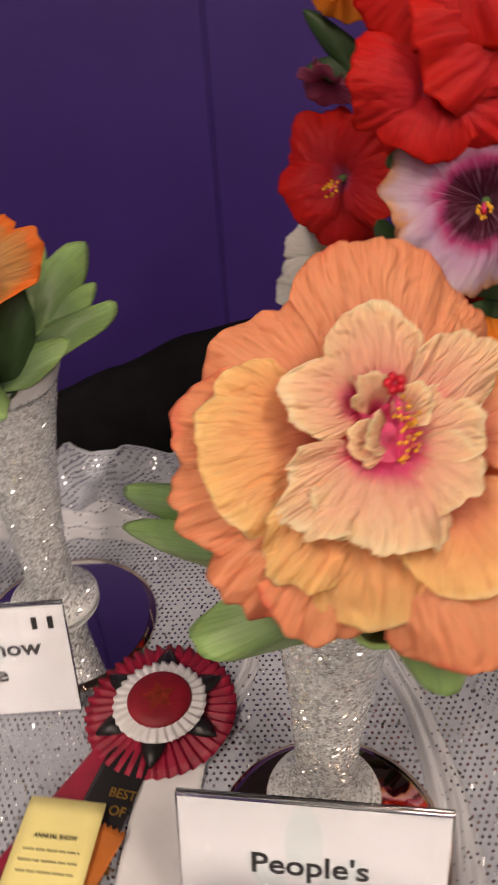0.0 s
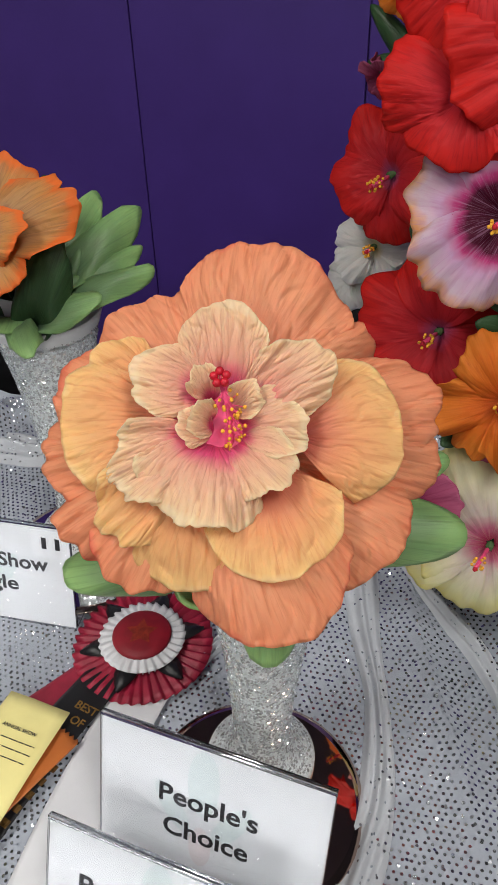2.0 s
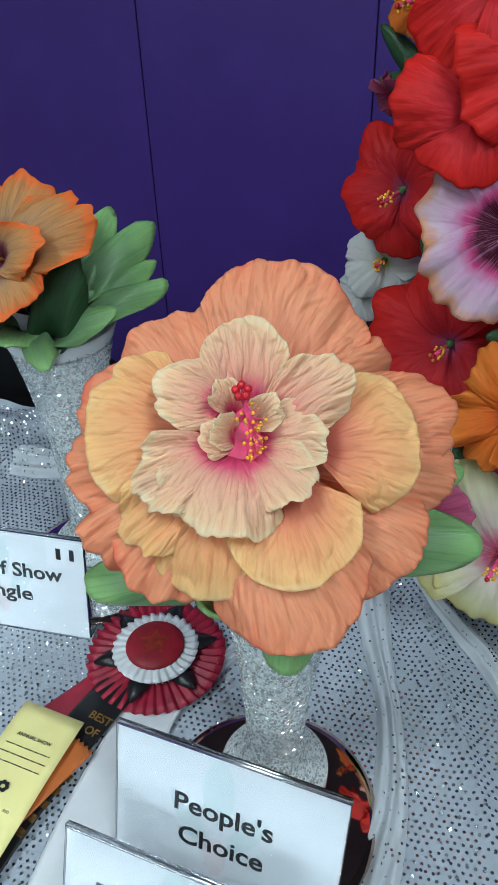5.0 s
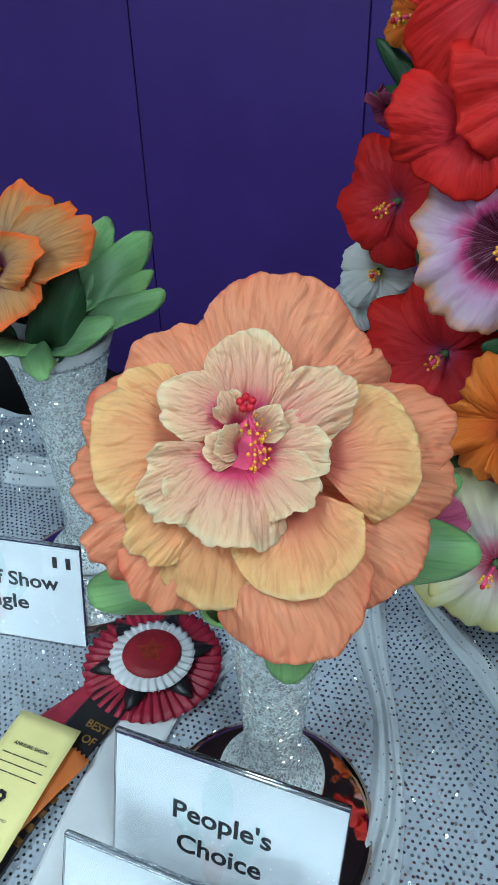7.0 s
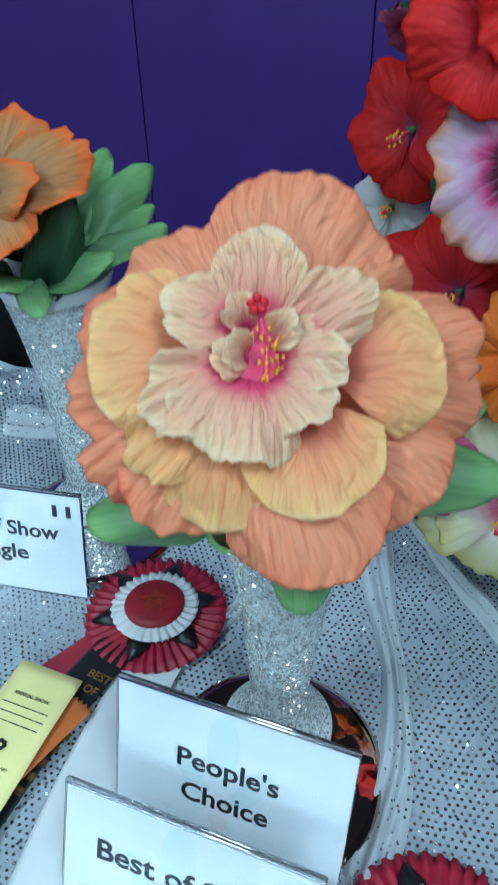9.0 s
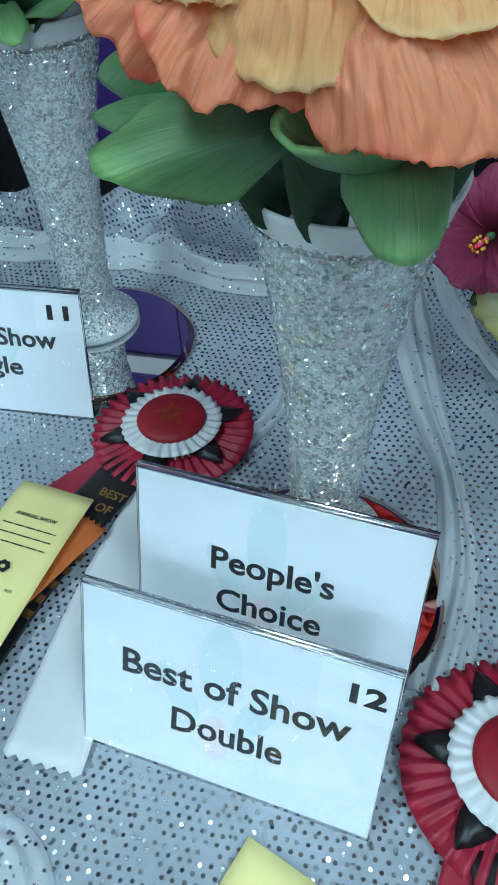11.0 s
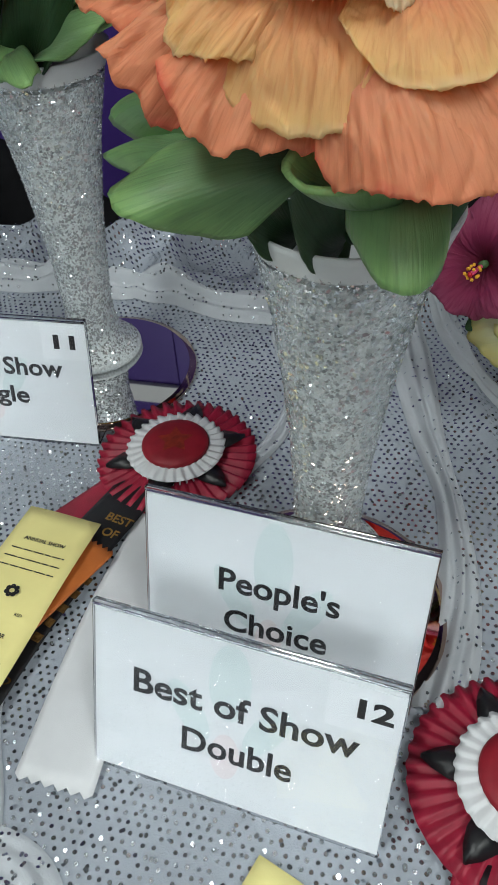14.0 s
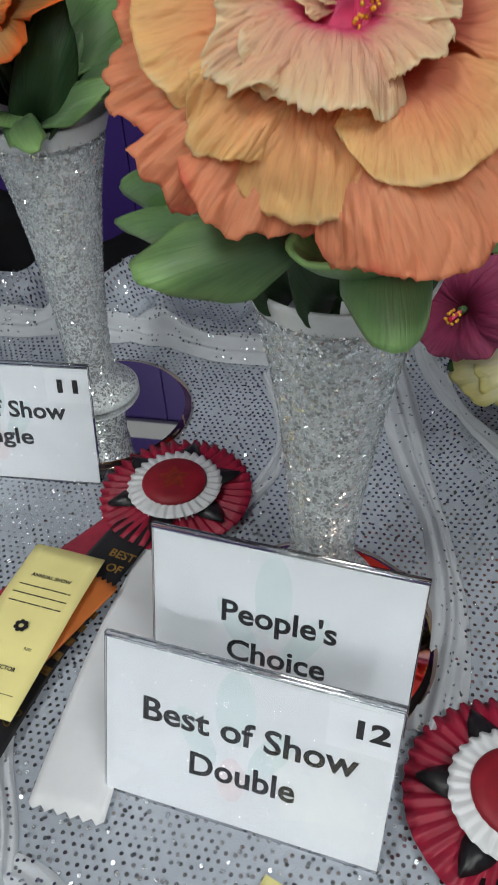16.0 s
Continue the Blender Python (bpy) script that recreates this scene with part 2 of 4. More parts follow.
ORANGEPETAL = petal_material("orange_petal", [(0.0, (0.6, 0.06, 0.02)), (0.4, (0.80, 0.20, 0.02)), (1.0, (0.84, 0.30, 0.04))], (0.6, 0.12, 0.02), 0.3)
LEMON = petal_material("lemon_petal", [(0.0, (0.55, 0.02, 0.12)), (0.18, (0.66, 0.20, 0.32)), (0.36, (0.76, 0.68, 0.62)), (0.75, (0.78, 0.76, 0.50)), (1.0, (0.78, 0.72, 0.30))], (0.7, 0.66, 0.45), 0.3)
MAUVE = petal_material("mauve_petal", [(0.0, (0.10, 0.005, 0.02)), (0.5, (0.38, 0.05, 0.14)), (1.0, (0.52, 0.13, 0.25))], (0.3, 0.03, 0.1), 0.4)


def acrylic():
    m = bpy.data.materials.new("clear_acrylic")
    m.use_nodes = True
    b = m.node_tree.nodes["Principled BSDF"]
    b.inputs["Base Color"].default_value = (0.97, 0.98, 1, 1)
    b.inputs["Transmission Weight"].default_value, b.inputs["Roughness"].default_value, b.inputs["IOR"].default_value = 1.0, 0.03, 1.35
    return m


def glow():
    m = bpy.data.materials.new("lamp_diffuser")
    m.use_nodes = True
    b = m.node_tree.nodes["Principled BSDF"]
    b.inputs["Emission Color"].default_value, b.inputs["Emission Strength"].default_value = (1, 0.97, 0.93, 1), 14.0
    return m


ACRYLIC, GLOW = acrylic(), glow()

# ---------------------------------------------------------------- building helpers


def thing(name, loc, label, category, group="", kind=""):
    ob = new(name)
    ob.location = loc
    ob.empty_display_size = 0.02
    return tagged(ob, label, category, group, kind)


def part(name, bm, mat, parent=None, label="", smooth=True, uvs=None):
    """Links a bmesh, or (verts, faces), as one mesh in world places under its thing."""
    me = bpy.data.meshes.new(name)
    if isinstance(bm, tuple):
        me.from_pydata([tuple(v) for v in bm[0]], [], bm[1])
        if uvs is not None:
            lay = me.uv_layers.new(name="UVMap")
            idx = np.zeros(len(me.loops), dtype=np.int32)
            me.loops.foreach_get("vertex_index", idx)
            lay.data.foreach_set("uv", np.asarray(uvs, dtype=np.float32)[idx].ravel())
    else:
        bm.to_mesh(me)
        bm.free()
    me.materials.append(mat)
    if smooth:
        me.polygons.foreach_set("use_smooth", [True] * len(me.polygons))
    ob = new(name, me)
    if parent:
        ob.parent = parent
        chain, m = parent, Matrix()
        while chain:
            m = chain.matrix_basis @ m if chain.parent is None else chain.matrix_parent_inverse @ chain.matrix_basis @ m
            chain = chain.parent
        ob.matrix_parent_inverse = m.inverted()
    return tagged(ob, label)


def box(lo, hi, bevel=0.0, m=None):
    bm = bmesh.new()
    bmesh.ops.create_cube(bm, size=1)
    for v in bm.verts:
        v.co = Vector([(a + b) / 2 + c * (b - a) for a, b, c in zip(lo, hi, v.co)])
    if bevel:
        bmesh.ops.bevel(bm, geom=bm.edges[:], offset=bevel, segments=2, affect="EDGES", profile=0.6)
    if m:
        bm.transform(m)
    return bm


def lathe(profile, seg=48, m=None, caps=False):
    vs, fs = [], []
    for r, z in profile:
        for i in range(seg):
            a = 2 * math.pi * i / seg
            vs.append(Vector((r * math.cos(a), r * math.sin(a), z)))
    for j in range(len(profile) - 1):
        for i in range(seg):
            k = (i + 1) % seg
            fs.append((j * seg + i, j * seg + k, (j + 1) * seg + k, (j + 1) * seg + i))
    if caps:
        fs.append(tuple(reversed(range(seg))))
        fs.append(tuple((len(profile) - 1) * seg + i for i in range(seg)))
    if m:
        vs = [m @ v for v in vs]
    return vs, fs


def solid(ob, thick, offset=0.0):
    mod = ob.modifiers.new("thickness", "SOLIDIFY")
    mod.thickness, mod.offset = thick, offset
    return ob


def tube(points, radius, seg=8, taper=1.0):
    """A round rod along points."""
    vs, fs = [], []
    pts = [Vector(p) for p in points]
    for i, p in enumerate(pts):
        d = (pts[min(i + 1, len(pts) - 1)] - pts[max(i - 1, 0)]).normalized()
        a = d.orthogonal().normalized()
        b = d.cross(a)
        r = radius * (1 + (taper - 1) * i / (len(pts) - 1))
        for k in range(seg):
            an = 2 * math.pi * k / seg
            vs.append(p + r * (a * math.cos(an) + b * math.sin(an)))
    for i in range(len(pts) - 1):
        for k in range(seg):
            n = (k + 1) % seg
            fs.append((i * seg + k, i * seg + n, (i + 1) * seg + n, (i + 1) * seg + k))
    fs.append(tuple(reversed(range(seg))))
    fs.append(tuple((len(pts) - 1) * seg + k for k in range(seg)))
    return vs, fs


def words(name, string, size, m, mat, parent, bold=0.0, label="", align="CENTER"):
    """Lettering as a thin mesh; m takes the text's own plane to the world."""
    cu = bpy.data.curves.new(name, "FONT")
    cu.body, cu.size, cu.align_x, cu.extrude, cu.offset, cu.resolution_u = string, size, align, 0.00006, bold, 3
    tmp = new("lettering", cu)
    me = bpy.data.meshes.new_from_object(tmp)
    bpy.data.objects.remove(tmp)
    bm = bmesh.new()
    bm.from_mesh(me)
    bm.transform(m)
    return part(name, bm, mat, parent, label, smooth=False)


def petal(name, mat, parent, base, tip, width, nrm, bulge=0.12, curl=0.1, cup=0.1, ruffle=0.05, wrinkle=0.02, seed=0.0, ns=22, nt=26, shoulder=0.5,
          thick=0.0004, label="", point=0.0, crease=0.0):
    """A fan-shaped petal or leaf blade from base to tip, raised along nrm."""
    base, tip, nrm = Vector(base), Vector(tip), Vector(nrm).normalized()
    ax = tip - base
    L = ax.length
    ax = ax / L
    side = ax.cross(nrm).normalized()
    up = side.cross(ax).normalized()
    vs, fs, uvs = [], [], []
    for i in range(ns + 1):
        s = i / ns
        for j in range(nt + 1):
            t = 2 * j / nt - 1
            rag = 1 + ruffle * (1.3 * noise.noise(Vector((t * 2.6, seed, 0.3))) + 0.45 * noise.noise(Vector((t * 7, seed, 5))))
            a = t * math.pi / 2
            along = s * L * (shoulder + (1 - shoulder) * math.cos(a) ** (1 + point)) * (1 + (rag - 1) * s)
            across = width / 2 * math.sin(a) * (s ** 0.75) * (1.0 - 0.55 * point * s ** 3) * (1 + (rag - 1) * s * 0.6)
            h = bulge * L * math.sin(math.pi * min(1, s * 0.95)) - curl * L * s ** 3 + cup * L * t * t * s
            h += ruffle * L * s ** 2.5 * math.sin(t * (5 + 2 * math.sin(seed * 7)) + seed * 3.1) * (0.35 + abs(t))
            h += ruffle * 0.7 * L * s ** 4 * noise.noise(Vector((t * 4.5, seed * 2.3, s)))
            h += wrinkle * L * (s * (1.15 - 0.5 * s)) * noise.noise(Vector((t * 5.5 + seed, s * 2.6, seed * 1.7)))
            h += wrinkle * 0.6 * L * s * (0.35 - abs(noise.noise(Vector((t * 8 + seed + 1.5 * s, s * 2.4, seed * 3.3)))))
            h += wrinkle * 0.35 * L * s * abs(noise.noise(Vector((t * 24 + seed, s * 3.0, seed))))
            # creases that fan out from the base, sharp in the valleys, and a crumpled outer half
            warp = 1.6 * noise.noise(Vector((s * 3.1, t * 2.0, seed * 0.7)))
            k1 = abs(noise.noise(Vector((t * 5.5 + warp + seed, s * 1.7, seed * 2.9))))
            k2 = abs(noise.noise(Vector((t * 11 + 2 * warp - seed, s * 2.8, seed * 4.1))))
            h -= crease * L * s ** 0.8 * (0.050 * max(0, 0.16 - k1) / 0.16 + 0.026 * max(0, 0.15 - k2) / 0.15)
            h += crease * 0.035 * L * s ** 2 * noise.noise(Vector((t * 6 + seed, s * 7 + warp, seed * 5.3)))
            vs.append(base + ax * along + side * across + up * h)
            uvs.append((s, t / 2 + 0.5 + seed * 0.37))
    for i in range(ns):
        for j in range(nt):
            k = i * (nt + 1) + j
            fs.append((k, k + 1, k + nt + 2, k + nt + 1))
    ob = part(name, (vs, fs), mat, parent, label, uvs=uvs)
    return solid(ob, thick)


def bead(name, centre, r, mat, parent, n=8):
    bm = bmesh.new()
    bmesh.ops.create_uvsphere(bm, u_segments=n, v_segments=max(4, n - 2), radius=r)
    bm.transform(Matrix.Translation(centre))
    return part(name, bm, mat, parent)

# ---------------------------------------------------------------- room
WALL_Y = 2.0
SEAM = 0.586
RAIL = 2.05
fl = tagged(part("floor", box((-4, -7, -0.05), (4, 2.1, 0)), CARPET, smooth=False), "grey carpet floor of the show hall", "floor", kind="structure")
tagged(part("ceiling", box((-4, -7, 3.1), (4, 2.1, 3.2)), HALLGREY, smooth=False), "dim grey ceiling over the show tables", "ceiling", kind="structure")
tagged(part("wall_west", box((-4.1, -7, 0), (-4, 2.1, 3.1)), HALLWALL, smooth=False), "plain pale grey painted side wall", "wall", kind="structure")
tagged(part("wall_east", box((4, -7, 0), (4.1, 2.1, 3.1)), HALLWALL, smooth=False), "plain pale grey painted side wall", "wall", kind="structure")
tagged(part("wall_south", box((-4, -7.1, 0), (4, -7, 3.1)), HALLWALL, smooth=False), "plain pale grey painted wall behind the visitor", "wall", kind="structure")
wall = tagged(part("wall_north", box((-4, WALL_Y + 0.012, 0), (4, WALL_Y + 0.08, 3.1)), GROOVE, smooth=False), "purple painted backdrop wall of upright boards", "wall", kind="structure")
part("wall_rail", box((-4, WALL_Y - 0.020, RAIL), (4, WALL_Y - 0.001, RAIL + 0.08), 0.003), WHITE, wall, "white painted rail across the boards", smooth=False)
pan = None
for k in range(-8, 9):
    x0 = -0.108 + SEAM * k
    lo, hi = max(-4, x0 + 0.0016), min(4, x0 + SEAM - 0.0016)
    if hi - lo < 0.02:
        continue
    if pan is None or hi - lo < SEAM - 0.006:
        ob = part("panel", box((lo, WALL_Y, 0), (hi, WALL_Y + 0.012, 3.1), 0.0025), PURPLE, wall, smooth=False)
        if hi - lo > SEAM - 0.006:
            pan, px0 = ob, x0
    else:
        ob = new("panel", pan.data)
        ob.parent = wall
        ob.location.x = x0 - px0
for lx, ly in LIGHTS:
    cl = thing("ceiling_light", (lx, ly, 3.1), "long white ceiling light with a glowing diffuser", "ceiling light", "ceiling lights")
    part("frame", box((lx - 0.15, ly - 0.6, 3.075), (lx + 0.15, ly + 0.6, 3.1), 0.004), WHITE, cl)
    part("diffuser", box((lx - 0.125, ly - 0.575, 3.068), (lx + 0.125, ly + 0.575, 3.074)), GLOW, cl, "glowing white diffuser", smooth=False)

# ---------------------------------------------------------------- table and cloth
TOP = 0.75
tx0, tx1, ty0, ty1 = -1.0, 0.85, 0.0, 0.765
table = thing("table", (0, 0.4, 0), "folding show table under a silver cloth", "table")
part("tabletop", box((tx0, ty0, TOP - 0.03), (tx1, ty1, TOP - 0.004), 0.004), WHITE, table)
for lx in (tx0 + 0.08, tx1 - 0.08):
    for ly in (ty0 + 0.08, ty1 - 0.08):
        part("leg", tube([(lx, ly, 0), (lx, ly, TOP - 0.03)], 0.015, 10), GROOVE, table, "dark metal leg")


def smooth01(a, b, x):
    x = min(1, max(0, (x - a) / (b - a)))
    return x * x * (3 - 2 * x)


def cloth_z(x, y):
    """Height of the cloth: almost flat among the things, gathered at the back and in folds to the east."""
    v = Vector((x, y, 0))
    z = TOP + 0.0012 * noise.noise(v * 14)
    back = smooth01(0.61, 0.69, y + 0.02 * noise.noise(Vector((x * 6, 3, 1))))
    c1 = abs(noise.noise(Vector((x * 8 + y * 5, y * 9 - x * 4, 2))))
    c2 = abs(noise.noise(Vector((x * 19 - y * 8, y * 16 + x * 6, 5))))
    z += back * (0.052 * max(0, 0.55 - 1.3 * c1) + 0.022 * max(0, 0.5 - 1.4 * c2) + 0.006 * noise.noise(v * 30))
    east = smooth01(0.02, 0.10, x - 0.12 * smooth01(0.5, 0.3, y)) * smooth01(0.28, 0.36, y)
    ridge = abs(math.sin((x * 1.0 + 0.22 * y + 0.03 * noise.noise(v * 5)) * 38))
    z += east * (0.010 * (1 - ridge) ** 2)
    return max(z, TOP)


def sheet(x0, x1, y0, y1, step, zf):
    nx, ny = int((x1 - x0) / step) + 1, int((y1 - y0) / step) + 1
    vs, fs = [], []
    for j in range(ny + 1):
        for i in range(nx + 1):
            x, y = x0 + (x1 - x0) * i / nx, y0 + (y1 - y0) * j / ny
            vs.append((x, y, zf(x, y)))
    for j in range(ny):
        for i in range(nx):
            k = j * (nx + 1) + i
            fs.append((k, k + 1, k + nx + 2, k + nx + 1))
    return vs, fs


def drop(x, y):
    """The cloth with its sides hanging to the floor."""
    return cloth_z(min(max(x, tx0), tx1), min(max(y, ty0), ty1))


cloth = thing("tablecloth", (0, 0.4, TOP), "silver-grey sequinned mesh tablecloth gathered at the back of the table", "tablecloth")
part("cloth", sheet(tx0, tx1, ty0, ty1, 0.0075, cloth_z), CLOTH, cloth)
for name, a, b in (("front_skirt", (tx0, ty0), (tx1, ty0)), ("back_skirt", (tx1, ty1), (tx0, ty1)), ("side_skirt", (tx0, ty1), (tx0, ty0)), ("side_skirt", (tx1, ty0), (tx1, ty1))):
    vs, fs = [], []
    n = 120
    d = Vector((b[0] - a[0], b[1] - a[1], 0))
    out = Vector((d.y, -d.x, 0)).normalized()
    for j in range(7):
        for i in range(n + 1):
            p = Vector((*a, 0)) + d * (i / n)
            f = j / 6
            w = 0.02 * f * math.sin(i * 0.9 + 2 * noise.noise(Vector((i * 0.2, f, 0))))
            z = cloth_z(p.x, p.y) * (1 - f) + 0.02 * f
            vs.append(tuple(p + out * (0.004 * (f > 0) + 0.01 * f + max(w, -0.006)) + Vector((0, 0, z))))
    for j in range(6):
        for i in range(n):
            k = j * (n + 1) + i
            fs.append((k, k + n + 1, k + n + 2, k + 1))
    part(name, (vs, fs), CLOTH, cloth)


def sequins(x0, x1, y0, y1, pitch, r, zf, keep, rng, tilt):
    vs, fs = [], []
    j, y = 0, y0
    while y < y1:
        x = x0 + (pitch / 2 if j % 2 else 0)
        while x < x1:
            if keep(x, y) and rng.random() < 0.93:
                cx, cy = x + rng.gauss(0, 0.00025), y + rng.gauss(0, 0.00025)
                z = zf(cx, cy)
                e = 0.002
                gx, gy = (zf(cx + e, cy) - z) / e, (zf(cx, cy + e) - z) / e
                gx, gy = gx + rng.gauss(0, tilt), gy + rng.gauss(0, tilt)
                k = len(vs)
                for q in range(6):
                    an = q * math.pi / 3
                    dx, dy = r * math.cos(an), r * math.sin(an)
                    vs.append((cx + dx, cy + dy, z + 0.0007 + gx * dx + gy * dy))
                fs.append(tuple(range(k, k + 6)))
            x += pitch
        y += pitch * 0.866
        j += 1
    return vs, fs


rng = random.Random(5)
tagged(part("bright_sequin", sequins(-0.45, 0.36, 0.06, 0.762, 0.0125, 0.0013, lambda x, y: cloth_z(x, y) + 0.0006, lambda x, y: rng.random() < 0.8, rng, 0.42), SEQUIN, cloth, "loose tilted silver sequins", smooth=False), kind="stuff")
tagged(part("sequin", sequins(-0.45, 0.36, 0.06, 0.762, 0.0056, 0.00125, cloth_z, lambda x, y: True, rng, 0.10), SEQUIN, cloth, "tiny round silver sequins", smooth=False), kind="stuff")


def fold(name, path, width, height, seed, label):
    """A soft gathered strip of the white tulle lying on the cloth along path, with its own sequins."""
    pts = [Vector(p) for p in path]
    n, m = 60, 20

    def centre(f):
        f *= len(pts) - 1
        i = min(int(f), len(pts) - 2)
        p0, p1, p2, p3 = pts[max(i - 1, 0)], pts[i], pts[i + 1], pts[min(i + 2, len(pts) - 1)]
        u = f - i
        return 0.5 * (2 * p1 + (p2 - p0) * u + (2 * p0 - 5 * p1 + 4 * p2 - p3) * u * u + (3 * p1 - p0 - 3 * p2 + p3) * u ** 3)
    vs, fs = [], []
    for i in range(n + 1):
        f = i / n
        c = centre(f)
        d = (centre(min(1, f + 0.01)) - centre(max(0, f - 0.01))).normalized()
        s = Vector((d.y, -d.x, 0))
        w = width * (0.8 + 0.5 * noise.noise(Vector((f * 3, seed, 0))))
        for j in range(m + 1):
            t = 2 * j / m - 1
            p = c + s * (t * w / 2)
            h = height * (1 - t * t) * (0.8 + 0.5 * noise.noise(Vector((f * 4, seed, 2)))) + 0.35 * height * (1 - t * t) * math.cos(t * 8 + 3 * noise.noise(Vector((f * 2.5, seed, 7))))
            vs.append(Vector((p.x, p.y, cloth_z(p.x, p.y) + 0.0012 + max(0, h))))
    for i in range(n):
        for j in range(m):
            k = i * (m + 1) + j
            fs.append((k, k + m + 1, k + m + 2, k + 1))
    ob = part(name, (vs, fs), TULLE, cloth, label)
    r2 = random.Random(int(seed * 10))
    sv, sf = [], []
    for i in range(1, n * 2):
        for j in range(1, int(width / 0.005)):
            a, b = min(int(i / 2), n - 1), min(int(j * m / (width / 0.005)), m - 1)
            if r2.random() < 0.30:
                k = a * (m + 1) + b
                c = (vs[k] + vs[k + m + 2]) / 2 + Vector((r2.gauss(0, 0.001), r2.gauss(0, 0.001), 0.0006))
                nn = (vs[k + 1] - vs[k]).cross(vs[k + m + 1] - vs[k]).normalized() + Vector((r2.gauss(0, 0.12), r2.gauss(0, 0.12), 0))
                if nn.z < 0:
                    nn = -nn
                e1 = nn.orthogonal().normalized()
                e2 = nn.cross(e1).normalized()
                q = len(sv)
                sv += [c + 0.0011 * (e1 * math.cos(g * math.pi / 3) + e2 * math.sin(g * math.pi / 3)) for g in range(6)]
                sf.append(tuple(range(q, q + 6)))
    tagged(part("sequin", (sv, sf), SEQUIN, ob, "tiny round silver sequins", smooth=False), kind="stuff")
    return ob


FOLD = "white tulle fold with silver sequins"
fold("tulle_fold", [(0.056, 0.64, 0), (0.066, 0.587, 0), (0.085, 0.488, 0), (0.104, 0.415, 0), (0.112, 0.342, 0), (0.108, 0.29, 0), (0.10, 0.25, 0)], 0.034, 0.009, 1.0, FOLD)
fold("tulle_fold", [(0.085, 0.66, 0), (0.12, 0.565, 0), (0.155, 0.52, 0), (0.185, 0.48, 0), (0.21, 0.42, 0), (0.22, 0.33, 0)], 0.024, 0.010, 2.0, FOLD)
fold("tulle_fold", [(-0.055, 0.60, 0), (-0.03, 0.53, 0), (-0.03, 0.47, 0), (-0.05, 0.42, 0)], 0.018, 0.005, 3.0, FOLD)
fold("tulle_fold", [(-0.36, 0.65, 0), (-0.22, 0.655, 0), (-0.10, 0.635, 0), (0.04, 0.65, 0)], 0.055, 0.014, 4.0, "gathered white tulle at the back of the table")
fold("tulle_fold", [(-0.21, 0.13, 0), (-0.14, 0.135, 0), (-0.09, 0.12, 0), (-0.07, 0.06, 0)], 0.035, 0.004, 6.0, FOLD)
fold("tulle_fold", [(-0.17, 0.26, 0), (-0.155, 0.20, 0), (-0.13, 0.15, 0), (-0.11, 0.09, 0)], 0.020, 0.005, 7.0, FOLD)

# black cloth draped over what stands between the table and the wall
vs, fs = [], []
prof = [(-1.1, 0.80), (-0.66, 0.775), (-0.53, 0.728), (-0.40, 0.650), (-0.337, 0.678), (-0.231, 0.720), (-0.117, 0.768), (-0.018, 0.789), (0.3, 0.80), (0.9, 0.80)]


def prof_z(x):
    for (a, za), (b, zb) in zip(prof, prof[1:]):
        if a <= x <= b:
            return za + (zb - za) * smooth01(0, 1, (x - a) / (b - a)) * 0.5 + (zb - za) * 0.5 * (x - a) / (b - a)
    return prof[-1][1]


rows = [(1.075, None), (1.07, -0.02), (1.045, 0.0), (1.015, 0.0), (0.99, -0.02), (0.985, -0.2), (0.983, -0.9)]
nx = 100
for yy, dz in rows:
    for i in range(nx + 1):
        x = -1.1 + 2.0 * i / nx
        z = 0.01 if dz is None else max(0.01, prof_z(x) + dz)
        vs.append((x, yy + 0.003 * noise.noise(Vector((x * 12, yy * 30, 0))), z))
for j in range(len(rows) - 1):
    for i in range(nx):
        k = j * (nx + 1) + i
        fs.append((k, k + 1, k + nx + 2, k + nx + 1))
tagged(part("black_drape", (vs, fs), BLACK), "black cloth drape with a sloping top behind the table", "drape")

# ---------------------------------------------------------------- vases and mirrors
VASE = [(0.0, 0.0), (0.0390, 0.0), (0.0412, 0.0015), (0.0412, 0.0038), (0.0390, 0.0065), (0.031, 0.013), (0.0245, 0.021), (0.0214, 0.033), (0.0204, 0.050), (0.0212, 0.068), (0.0232, 0.100),
        (0.0262, 0.134), (0.0305, 0.170), (0.0355, 0.202), (0.0432, 0.238), (0.0480, 0.2515), (0.0490, 0.255), (0.0480, 0.256), (0.0466, 0.2535), (0.0410, 0.238), (0.0330, 0.202), (0.0280, 0.166), (0.0206, 0.096), (0.012, 0.05), (0.0, 0.045)]


def vase_r(h):
    for (ra, ha), (rb, hb) in zip(VASE[4:16], VASE[5:16]):
        if ha <= h <= hb:
            f = (h - ha) / (hb - ha)
            return ra + (rb - ra) * f, (rb - ra) / (hb - ha)
    return 0.03, 0


